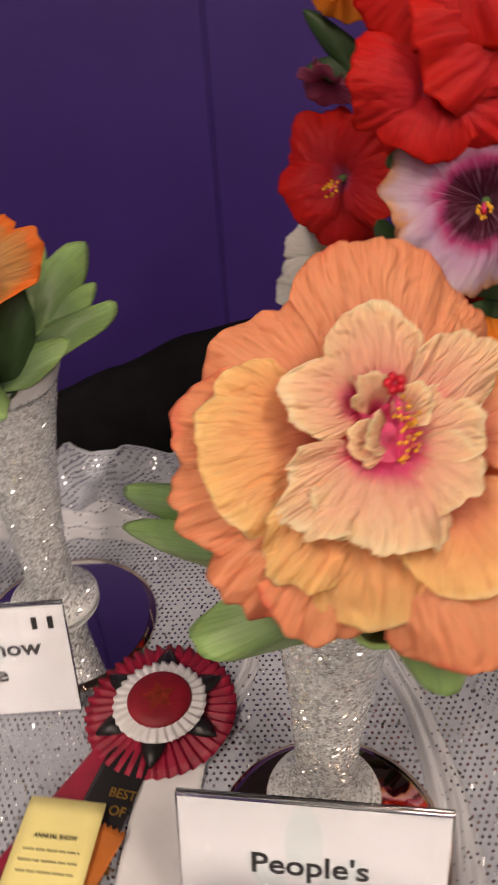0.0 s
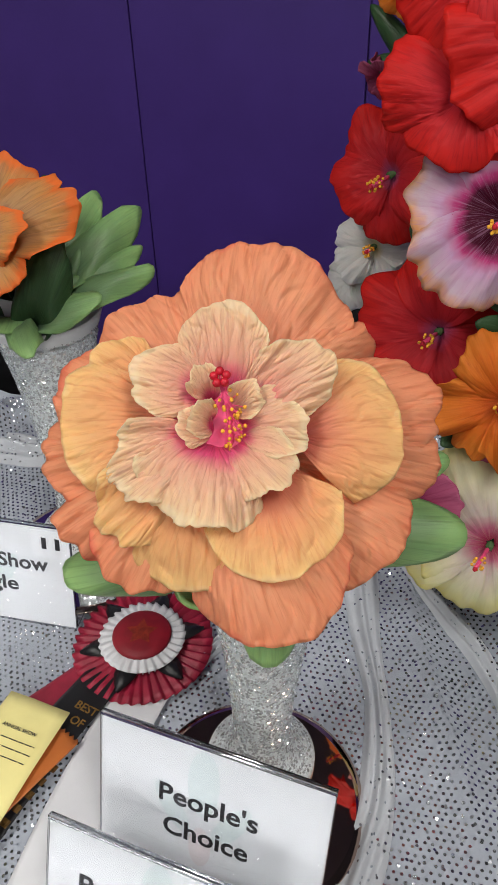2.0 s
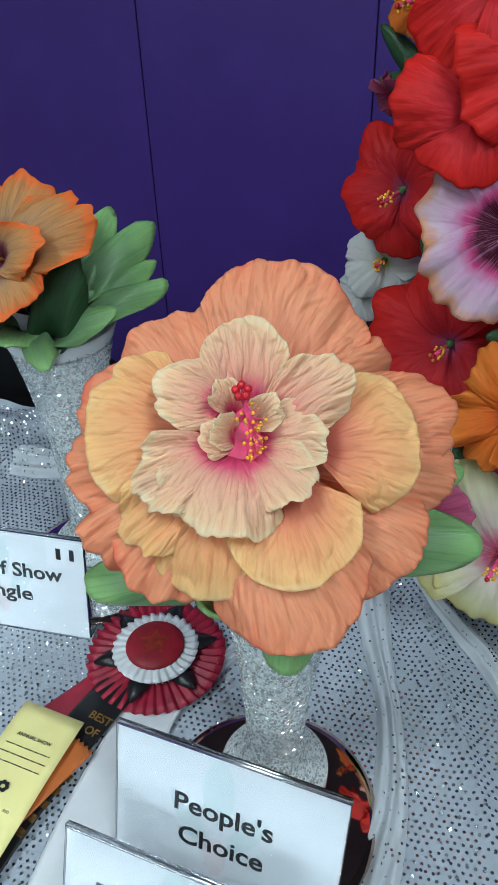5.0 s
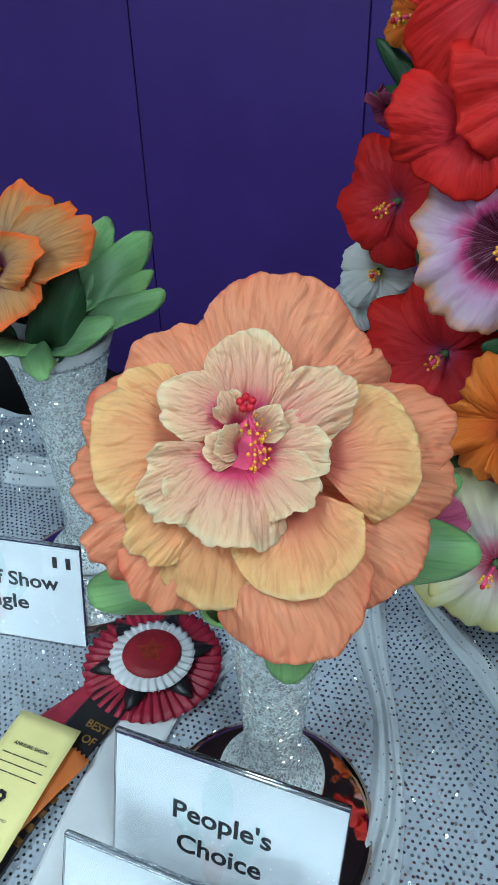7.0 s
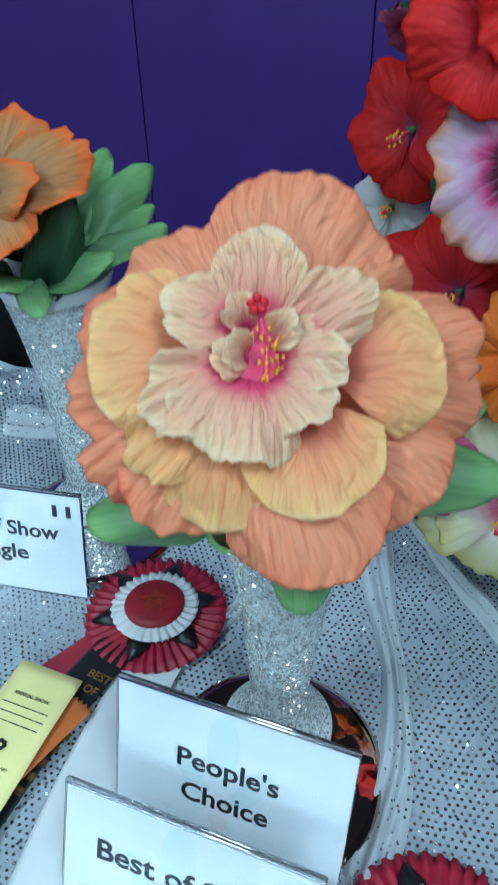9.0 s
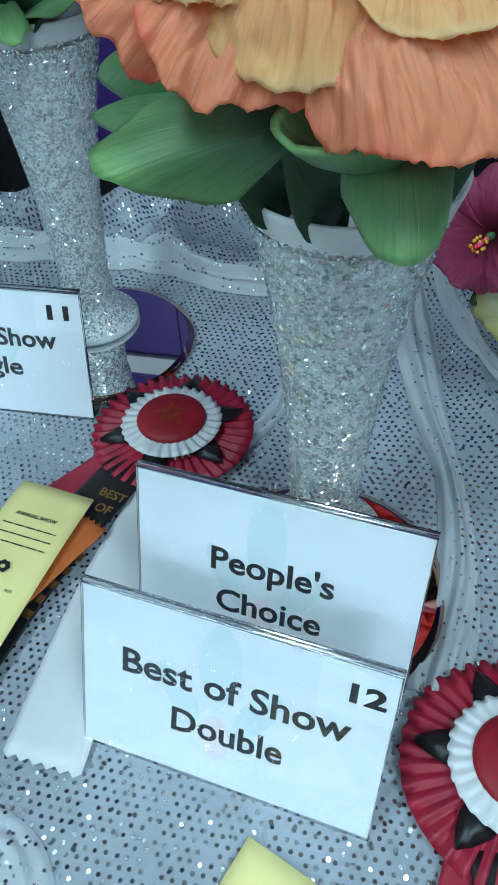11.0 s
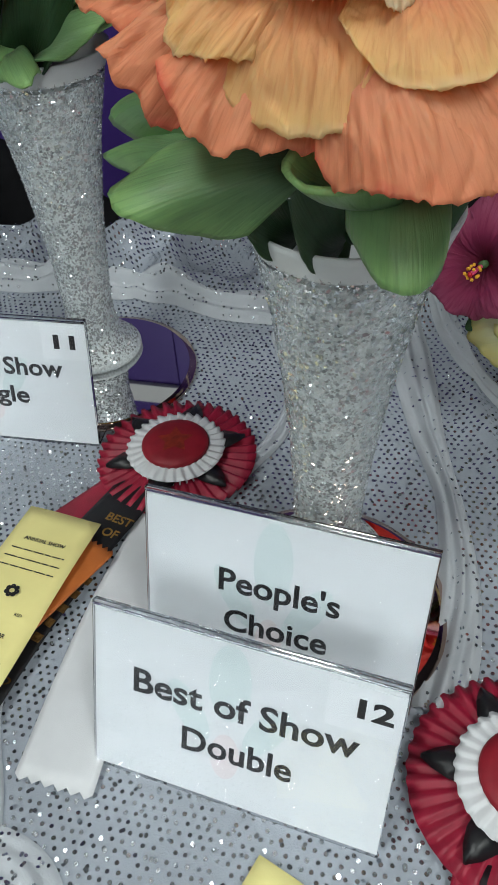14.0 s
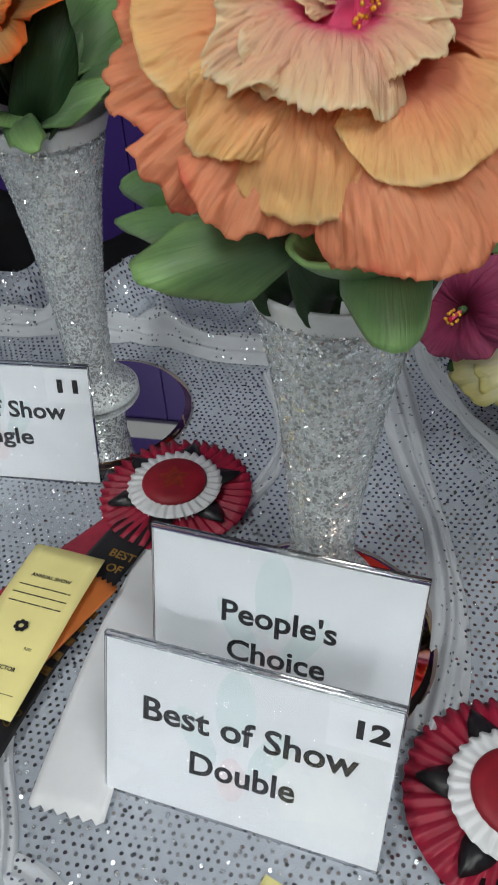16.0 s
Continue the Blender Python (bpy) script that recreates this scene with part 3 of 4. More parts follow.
def make_vase(loc, label):
    v = thing("vase", loc, label, "vase", "glitter vases")
    m = Matrix.Translation(loc) @ Matrix(((1, 0, 0.028, 0), (0, 1, 0, 0), (0, 0, 1, 0), (0, 0, 0, 1)))
    part("body", lathe(VASE[:15], 64, m), VASE_BASE, v, "glittering crushed-mirror body")
    part("rim", lathe([(0.0446, 0.2415), *VASE[15:]], 64, m @ Matrix.Diagonal((1.006, 1.006, 1, 1))), RIM, v, "smooth white rim band")
    r = random.Random(3)
    sv, sf = [], []
    for _ in range(13500):
        while True:
            h = r.uniform(0.0068, 0.2435)
            rad, slope = vase_r(h)
            if r.random() < rad / 0.045:
                break
        a = r.uniform(0, 2 * math.pi)
        nn = Vector((math.cos(a), math.sin(a), -slope)).normalized()
        nn = (nn + Vector((r.gauss(0, 0.32), r.gauss(0, 0.32), r.gauss(0, 0.32)))).normalized()
        c = Vector((rad * math.cos(a), rad * math.sin(a), h)) + nn * 0.0003
        e1 = nn.orthogonal().normalized()
        e2 = nn.cross(e1)
        size = r.uniform(0.0006, 0.0016)
        t0 = r.uniform(0, 6.28)
        q = len(sv)
        k = r.choice((3, 4, 4, 5))
        for g in range(k):
            an = t0 + 2 * math.pi * g / k + r.uniform(-0.35, 0.35)
            sv.append(m @ (c + size * r.uniform(0.7, 1.25) * (e1 * math.cos(an) + e2 * math.sin(an))))
        sf.append(tuple(range(q, q + k)))
    tagged(part("mirror_flake", (sv, sf), FLAKE, v, "tiny crushed mirror flakes", smooth=False), kind="stuff")
    return v


def make_mirror(loc, r, label, glass):
    mi = thing("mirror", loc, label, "mirror", "round mirrors")
    m = Matrix.Translation(loc)
    part("glass", lathe([(0.0001, 0.004), (r - 0.006, 0.004)], 72, m), glass, mi)
    part("bevelled_edge", lathe([(r - 0.006, 0.004), (r - 0.0005, 0.0022), (r, 0.0016), (r, 0.0), (0.0001, 0.0)], 72, m), BEVEL, mi, "bevelled copper-toned mirror edge")
    return mi


MZ = TOP + 0.002
V12, V11 = (0.0225, 0.346), (-0.214, 0.548)
make_mirror((0.024, 0.312, MZ), 0.082, "round table mirror under a glitter vase, reflecting red flowers", COPPERGLASS)
make_mirror((-0.197, 0.523, MZ), 0.081, "round table mirror under a glitter vase, reflecting the purple wall", MIRROR)
vase = make_vase((*V12, MZ + 0.0045), "tall silver trumpet vase of crushed mirror glitter holding the peach flower")
v11 = copy_thing(vase, pose(*V11, MZ + 0.0045))
tagged(v11, "tall silver trumpet vase of crushed mirror glitter holding the orange flower")
RIMZ = MZ + 0.0045 + 0.2545

# ---------------------------------------------------------------- the large peach flower
N = Vector((0.158, -0.671, 0.724)).normalized()
U = Vector((0.955, 0.2895, 0.06))
U = (U - N * U.dot(N)).normalized()
V = N.cross(U)
C = Vector((0.036, 0.266, 1.132))


def F(a, b, w):
    """A place in the flower's own plane: a, b in millimetres across and up, w out of it."""
    return C + U * (a / 1000) + V * (b / 1000) + N * (w / 1000)


flower = thing("double_hibiscus", (V12[0], V12[1], RIMZ - 0.1), "large peach and coral double hibiscus bloom with ruffled petals", "flower")
part("stem", tube([(V12[0], V12[1], RIMZ - 0.16), (V12[0] + 0.004, V12[1] - 0.010, RIMZ - 0.02), (0.034, 0.31, 1.06), F(-4, -4, -12)], 0.004, 10), STEM, flower, "green stem")
# base (a, b, w), tip (a, b, w), width in mm, material, bulge, curl, cup, ruffle, wrinkle
PETALS = [
    # outer coral ring
    ((1, 12, -8), (28, 71, -2), 70, CORAL, 0.1, 0.03, -0.03, 0.05, 0.07, 0.55),
    ((-12, 9, -9), (-42, 53, -4), 60, CORAL, 0.1, 0.14, 0.05, 0.1, 0.09, 0.5),
    ((-4, 16, -11), (-8, 58, -6), 42, CORAL, 0.12, 0.08, 0.03, 0.08, 0.08, 0.5),
    ((7, 7, -9), (54, 45, -3), 49, CORAL, 0.14, 0.22, -0.04, 0.12, 0.11, 0.5),
    ((10, 0, -10), (82, 5, -6), 46, CORAL, 0.12, 0.1, 0.0, 0.08, 0.09, 0.5),
    ((10, -5, -9), (75, -19, -5), 48, CORAL, 0.12, 0.14, 0.0, 0.09, 0.09, 0.5),
    ((5, -13, -11), (60, -52, -4), 56, CORAL, 0.14, 0.06, 0.0, 0.06, 0.08, 0.55),
    ((-3, -17, -8), (18, -78, 7), 63, CORAL, 0.16, 0.06, 0.0, 0.07, 0.09, 0.55),
    ((-12, 0, -10), (-76, -5, -2), 48, CORAL, 0.12, 0.12, 0.0, 0.09, 0.08, 0.5),
    ((-13, -7, -9), (-67, -32, 1), 44, CORAL, 0.12, 0.12, 0.0, 0.11, 0.09, 0.5),
    ((-13, -12, -9), (-45, -55, 1), 52, CORAL, 0.14, 0.08, 0.0, 0.08, 0.08, 0.5),
    ((-12, 4, -10), (-66, 30, -5), 49, CORAL, 0.12, 0.12, 0.04, 0.1, 0.09, 0.5),
    # golden middle ring
    ((-18, 6, -4), (-66, 5, 5), 55, GOLDPETAL, 0.12, 0.05, 0.05, 0.05, 0.07, 0.55),
    ((-22, 13, -3), (-53, 33, 4), 31, GOLDPETAL, 0.1, 0.05, 0.08, 0.06, 0.07, 0.55),
    ((-10, -13, -2), (-23, -59, 5), 53, GOLDPETAL, 0.22, 0.08, -0.02, 0.05, 0.06, 0.45),
    ((9, -19, 2), (16, -57, 14), 51, GOLDPETAL, 0.16, 0.0, 0.12, 0.04, 0.05, 0.42),
    ((22, -5, 4), (63, -5, 10), 54, GOLDPETAL, 0.16, 0.06, -0.04, 0.05, 0.06, 0.46),
    ((-15, -10, 2), (-51, -33, 8), 36, GOLDPETAL, 0.14, 0.06, 0.1, 0.13, 0.11, 0.5),
    # pale inner petals
    ((-1, 9, 8), (1, 44, 20), 33, CREAM, 0.1, 0.02, 0.14, 0.05, 0.08, 0.6),
    ((3, 2, 8), (37, 21, 20), 29, CREAM, 0.12, 0.04, 0.1, 0.09, 0.1, 0.55),
    ((-7, 12, 8), (-33, 21, 20), 29, CREAM, 0.14, 0.1, 0.1, 0.11, 0.11, 0.5),
    ((-7, -5, 8), (-19, -35, 22), 48, CREAM, 0.2, 0.06, 0.0, 0.1, 0.11, 0.5),
    ((0, -6, 8), (15, -26, 22), 30, CREAM, 0.18, 0.06, 0.05, 0.11, 0.11, 0.5),
    ((-9, -3, 8), (-44, -18, 18), 31, CREAM, 0.14, 0.06, 0.08, 0.14, 0.12, 0.5),
    ((2, -2, 9), (26, -2, 20), 27, CREAM, 0.15, 0.05, 0.12, 0.12, 0.11, 0.5),
    ((-8, 1, 12), (-13, 3, 26), 15, CREAM, 0.15, 0.05, 0.25, 0.12, 0.1, 0.5),
    ((-6, 9, 14), (-9, 19, 26), 15, CREAM, 0.1, 0.05, 0.2, 0.1, 0.09, 0.5),
    ((-7, -2, 12), (-19, 1, 20), 16, CREAM, 0.12, 0.05, 0.25, 0.12, 0.1, 0.5),
    ((0, 4, 12), (11, 10, 22), 14, CREAM, 0.12, 0.05, 0.2, 0.12, 0.1, 0.5),
]
for i, (b0, t0, w0, mt, bul, cur, cu, ruf, wri, sh) in enumerate(PETALS):
    petal("petal", mt, flower, F(*b0), F(*t0), w0 / 1000, N, bul, cur, cu, ruf, wri * 0.6, i * 1.37 + 0.4, 48, 110, sh, crease=0.6 if mt is not CREAM else 0.8)
part("throat", lathe([(0.0001, -0.012), (0.008, -0.010), (0.017, -0.001), (0.014, 0.003), (0.005, 0.0035), (0.0001, 0.003)], 24, Matrix.Translation(F(-6, -2, 8)) @ N.to_track_quat("Z", "Y").to_matrix().to_4x4()), PINK, flower, "deep magenta throat")
col = [F(-3, -12, 4), F(-1, -5, 14), F(0, 4, 21), F(-2, 12, 26)]
column = part("staminal_column", tube(col, 0.0016, 10, 0.6), PINK, flower, "pink column with yellow anthers and red stigmas")
for k in range(5):
    an = k * 2 * math.pi / 5 + 0.3
    tipp = F(-2, 13.5, 29) + (U * math.cos(an) + V * math.sin(an)) * 0.0023
    part("style", tube([F(-2, 12, 26), tipp], 0.0005, 6), PINK, column)
    bead("stigma", tipp, 0.0016, STIGMA, column, 10)
rr = random.Random(9)
for k in range(46):
    f = rr.uniform(0.1, 0.95) * 3
    i = min(2, int(f))
    p = col[i].lerp(col[i + 1], f - i)
    an = rr.uniform(-2.2, 0.9)
    q = p + (U * math.cos(an) + V * math.sin(an)) * rr.uniform(0.002, 0.0065) + N * rr.uniform(0, 0.003)
    part("filament", tube([p, q], 0.00018, 4), PINK, column)
    bead("anther", q, rr.uniform(0.0006, 0.0009), ANTHER, column, 6)


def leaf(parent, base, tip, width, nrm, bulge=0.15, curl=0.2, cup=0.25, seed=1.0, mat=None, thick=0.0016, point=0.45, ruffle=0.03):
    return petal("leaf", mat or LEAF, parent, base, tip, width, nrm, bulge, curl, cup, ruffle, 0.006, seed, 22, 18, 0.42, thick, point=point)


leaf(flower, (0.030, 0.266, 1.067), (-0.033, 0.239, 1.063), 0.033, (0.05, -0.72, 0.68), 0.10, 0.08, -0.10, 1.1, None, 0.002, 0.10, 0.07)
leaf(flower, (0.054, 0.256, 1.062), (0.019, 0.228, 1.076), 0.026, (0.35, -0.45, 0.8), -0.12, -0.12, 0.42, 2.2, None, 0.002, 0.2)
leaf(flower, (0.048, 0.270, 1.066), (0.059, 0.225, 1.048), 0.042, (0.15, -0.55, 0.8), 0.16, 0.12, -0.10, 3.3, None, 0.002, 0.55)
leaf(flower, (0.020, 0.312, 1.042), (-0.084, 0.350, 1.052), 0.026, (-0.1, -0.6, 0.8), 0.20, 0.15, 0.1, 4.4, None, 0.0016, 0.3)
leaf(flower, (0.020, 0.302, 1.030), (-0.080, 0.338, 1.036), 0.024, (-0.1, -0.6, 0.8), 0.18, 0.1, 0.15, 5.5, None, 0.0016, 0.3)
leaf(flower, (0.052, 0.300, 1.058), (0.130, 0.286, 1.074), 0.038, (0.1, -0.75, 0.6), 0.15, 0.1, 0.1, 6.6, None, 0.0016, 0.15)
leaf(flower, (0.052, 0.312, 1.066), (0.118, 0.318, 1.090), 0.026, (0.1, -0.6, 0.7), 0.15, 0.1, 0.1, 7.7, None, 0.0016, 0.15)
# inner leaves in the vase mouth, coloured dark for the shade under the bloom
leaf(flower, (0.030, 0.330, 1.005), (0.050, 0.350, 1.07), 0.034, (0.0, 0.2, 0.9), 0.2, 0.1, 0.2, 8.8, SHADELEAF)
leaf(flower, (0.030, 0.335, 1.000), (0.022, 0.268, 1.070), 0.044, (0.0, -0.8, 0.5), 0.1, 0.1, 0.2, 9.9, SHADELEAF)
leaf(flower, (0.045, 0.335, 1.000), (0.072, 0.275, 1.072), 0.044, (0.1, -0.8, 0.5), 0.1, 0.1, 0.2, 10.9, SHADELEAF)
leaf(flower, (0.010, 0.335, 1.000), (-0.008, 0.280, 1.066), 0.036, (-0.1, -0.8, 0.5), 0.1, 0.1, 0.2, 11.9, SHADELEAF)

# ---------------------------------------------------------------- the orange flower
f11 = thing("hibiscus", (*V11, RIMZ - 0.1), "orange hibiscus bloom with yellow-edged swirling petals and a dark throat", "flower")
C11 = Vector((-0.216, 0.500, 1.088))
N11 = Vector((-0.05, -0.80, 0.60)).normalized()
U11 = (Vector((0.966, 0.257, 0)) - N11 * Vector((0.966, 0.257, 0)).dot(N11)).normalized()
V11v = N11.cross(U11)


def G(a, b, w):
    return C11 + U11 * (a / 1000) + V11v * (b / 1000) + N11 * (w / 1000)


part("stem", tube([(*V11, RIMZ - 0.16), (V11[0], V11[1] - 0.005, RIMZ - 0.02), (V11[0], V11[1] - 0.02, RIMZ + 0.03), G(0, 0, -14)], 0.004, 10), STEM, f11, "green stem")
for i, (t0, w0, bul, cup) in enumerate([((74, 24, 4), 62, 0.08, 0.06), ((26, 58, -2), 66, 0.08, 0.05), ((-56, 34, 0), 62, 0.1, 0.05), ((-50, -40, 0), 60, 0.1, 0.05), ((16, -46, 16), 60, 0.10, 0.12), ((46, -2, 22), 42, 0.14, 0.22)]):
    petal("petal", TANGERINE, f11, G(0, 0, -8), G(*t0), w0 / 1000, N11, bul, 0.06, cup, 0.11, 0.03, i * 1.9 + 21, 34, 64, 0.5, crease=0.2)
col11 = part("staminal_column", tube([G(0, 0, -6), G(-4, -2, 14), G(-8, -2, 32)], 0.0018, 8), ANTHER, f11, "yellow pollen column")
for k in range(40):
    an, f = rr.uniform(0, 6.28), rr.uniform(8, 32)
    bead("anther", G(-f * 0.25, -2, f) + (U11 * math.cos(an) + V11v * math.sin(an)) * 0.005, 0.0014, ANTHER, col11, 6)
bx, by = V11
for i, (b0, t0, w0, nn, pt) in enumerate([
    ((0.015, -0.01, 0.0), (0.046, 0.05, 0.076), 0.040, (0.2, -0.8, 0.4), 0.2),
    ((0.02, -0.01, 0.0), (0.076, 0.05, 0.067), 0.044, (-0.1, -0.8, 0.5), 0.3),
    ((0.02, -0.005, 0.0), (0.068, 0.055, 0.06), 0.030, (0.2, -0.8, 0.5), 0.5),
    ((0.025, -0.015, 0.0), (0.083, 0.03, 0.043), 0.042, (-0.1, -0.7, 0.6), 0.4),
    ((0.025, -0.02, -0.002), (0.098, 0.01, 0.036), 0.038, (0.0, -0.6, 0.8), 0.25),
    ((0.016, -0.03, 0.0), (0.069, -0.03, 0.024), 0.038, (0.3, -0.6, 0.7), 0.35),
    ((0.005, -0.035, 0.0), (0.028, -0.07, 0.006), 0.030, (0.2, -0.5, 0.8), 0.3),
    ((-0.005, -0.03, 0.0), (-0.001, -0.07, 0.013), 0.040, (0.1, -0.5, 0.8), 0.3),
    ((-0.01, -0.03, 0.0), (-0.045, -0.07, 0.02), 0.036, (0.0, -0.5, 0.8), 0.3),
    ((0.0, 0.0, 0.0), (0.03, 0.0, 0.10), 0.050, (0.2, -0.9, 0.2), 0.2),
    ((-0.01, 0.01, 0.0), (-0.07, 0.02, 0.08), 0.045, (0, -0.8, 0.4), 0.2),
    ((0.01, -0.02, -0.01), (0.05, -0.04, 0.07), 0.045, (0.2, -0.9, 0.2), 0.2)]):
    leaf(f11, (bx + b0[0], by + b0[1], RIMZ + b0[2]), (bx + t0[0], by + t0[1], RIMZ + t0[2] + 0.008), w0, nn, 0.15, 0.15 if i != 6 else 0.35, 0.2, 30 + i * 1.3, SHADELEAF if i >= 9 else LEAF, 0.0016, pt, 0.06)

# ---------------------------------------------------------------- the bouquet
bouquet = thing("bouquet", (0.17, 0.58, TOP), "tall bouquet of red, lavender, white and yellow hibiscus beside the wall", "bouquet")
pot = part("holder", lathe([(0.0001, 0.0), (0.055, 0.0), (0.06, 0.01), (0.062, 0.10), (0.058, 0.104), (0.0001, 0.10)], 32, Matrix.Translation((0.21, 0.60, TOP + 0.003))), BLACK, bouquet, "black pot under the flowers")


def bloom(centre, nrm, radius, mat, seed, n=5, turn=0.0, cup=0.25, colmat=None, tilt=0.0, ruffle=0.07, column=1.0):
    nrm = Vector(nrm).normalized()
    u = nrm.orthogonal().normalized()
    u = (Vector((1, 0.1, 0)) - nrm * Vector((1, 0.1, 0)).dot(nrm)).normalized()
    v = nrm.cross(u)
    c = Vector(centre)
    head = part("bloom", tube([Vector((0.20, 0.60, TOP + 0.06)), c.lerp(Vector((0.20, 0.62, 1.0)), 0.5), c - nrm * radius * 0.35, c], 0.003, 8), STEM, bouquet, "green flower stalk")
    for k in range(n):
        an = turn + 2 * math.pi * k / n + rr.uniform(-0.22, 0.22)
        d = u * math.cos(an) + v * math.sin(an)
        reach, out = radius * rr.uniform(0.85, 1.18), radius * (cup * 0.3 + rr.uniform(-0.25, 0.30))
        petal("petal", mat, head, c + d * radius * 0.04 - nrm * radius * 0.15, c + d * reach + nrm * out, radius * rr.uniform(1.05, 1.4), nrm, 0.12, 0.16, rr.uniform(-0.06, 0.10), ruffle * 1.7, 0.045, seed + k * 1.7, 26, 52, 0.5, crease=0.5)
    if column:
        tipc = c + (nrm + v * -0.35 + u * -0.25).normalized() * radius * 0.75 * column
        sc = part("staminal_column", tube([c - nrm * radius * 0.1, tipc], 0.0016, 8), colmat or PINK, head, "column with yellow anthers")
        for k in range(16):
            p = c.lerp(tipc, rr.uniform(0.55, 1.0))
            a2 = rr.uniform(0, 6.28)
            bead("anther", p + (u * math.cos(a2) + v * math.sin(a2)) * 0.004, 0.0013, ANTHER, sc, 6)
        bead("stigma", tipc, 0.002, STIGMA, sc, 6)
    return head


bloom((0.108, 0.560, 1.185), (-0.1, -0.85, 0.35), 0.050, RED, 50, 5, 0.5, column=0)
bloom((0.118, 0.580, 1.262), (0.0, -0.9, 0.35), 0.058, RED, 55, 5, 0.2, column=0.5)
bloom((0.160, 0.570, 1.215), (0.1, -0.9, 0.30), 0.060, RED, 57, 5, 0.9, column=0.5)
bloom((0.060, 0.640, 1.106), (-0.35, -0.85, 0.15), 0.048, RED, 60, 5, 0.9, column=0.6)
bloom((0.144, 0.545, 1.116), (-0.1, -0.85, 0.40), 0.060, LAVENDER, 65, 5, 0.3, column=0.6)
bloom((0.050, 0.670, 1.034), (-0.2, -0.85, 0.3), 0.032, WHITEPETAL, 70, 5, 0.2, column=0.5)
bloom((0.032, 0.675, 1.000), (-0.35, -0.8, 0.2), 0.028, WHITEPETAL, 75, 5, 0.7, column=0)
bloom((0.112, 0.580, 1.008), (-0.2, -0.85, 0.40), 0.068, RED, 80, 5, 0.4, column=0.5)
bloom((0.164, 0.515, 0.993), (-0.1, -0.9, 0.40), 0.044, ORANGEPETAL, 85, 6, 0.1, column=0.4, ruffle=0.12)
bloom((0.173, 0.490, 0.874), (-0.15, -0.85, 0.45), 0.070, LEMON, 90, 5, 0.5, column=0.6)
bloom((0.105, 0.505, 0.892), (-0.4, -0.8, 0.2), 0.042, MAUVE, 95, 5, 0.3, column=0.4)
bloom((0.158, 0.545, 0.960), (0.1, -0.8, 0.5), 0.032, MAUVE, 97, 5, 0.8, column=0)
bloom((0.066, 0.640, 1.238), (-0.5, -0.7, 0.2), 0.028, ORANGEPETAL, 99, 5, 0.8, column=1.2)
bloom((0.052, 0.660, 1.172), (-0.5, -0.5, -0.5), 0.020, MAUVE, 101, 5, 0.4, cup=1.6, column=0)
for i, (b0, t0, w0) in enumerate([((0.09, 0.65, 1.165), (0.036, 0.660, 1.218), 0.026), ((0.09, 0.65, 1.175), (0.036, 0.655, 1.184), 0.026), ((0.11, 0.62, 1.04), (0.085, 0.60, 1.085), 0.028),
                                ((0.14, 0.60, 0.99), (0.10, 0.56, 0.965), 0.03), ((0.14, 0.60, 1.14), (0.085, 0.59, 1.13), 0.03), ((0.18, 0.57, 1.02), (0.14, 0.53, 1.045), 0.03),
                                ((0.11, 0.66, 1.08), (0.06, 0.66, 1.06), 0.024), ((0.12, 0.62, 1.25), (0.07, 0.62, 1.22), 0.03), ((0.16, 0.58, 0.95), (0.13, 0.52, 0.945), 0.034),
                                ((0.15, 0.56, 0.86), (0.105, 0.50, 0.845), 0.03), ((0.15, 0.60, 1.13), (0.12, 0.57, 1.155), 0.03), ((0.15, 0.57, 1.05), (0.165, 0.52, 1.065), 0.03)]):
    leaf(bouquet, b0, t0, w0, (0, -0.9, 0.4), 0.1, 0.1, 0.1, 130 + i * 1.1, SHADELEAF, 0.0008)

# ---------------------------------------------------------------- cards


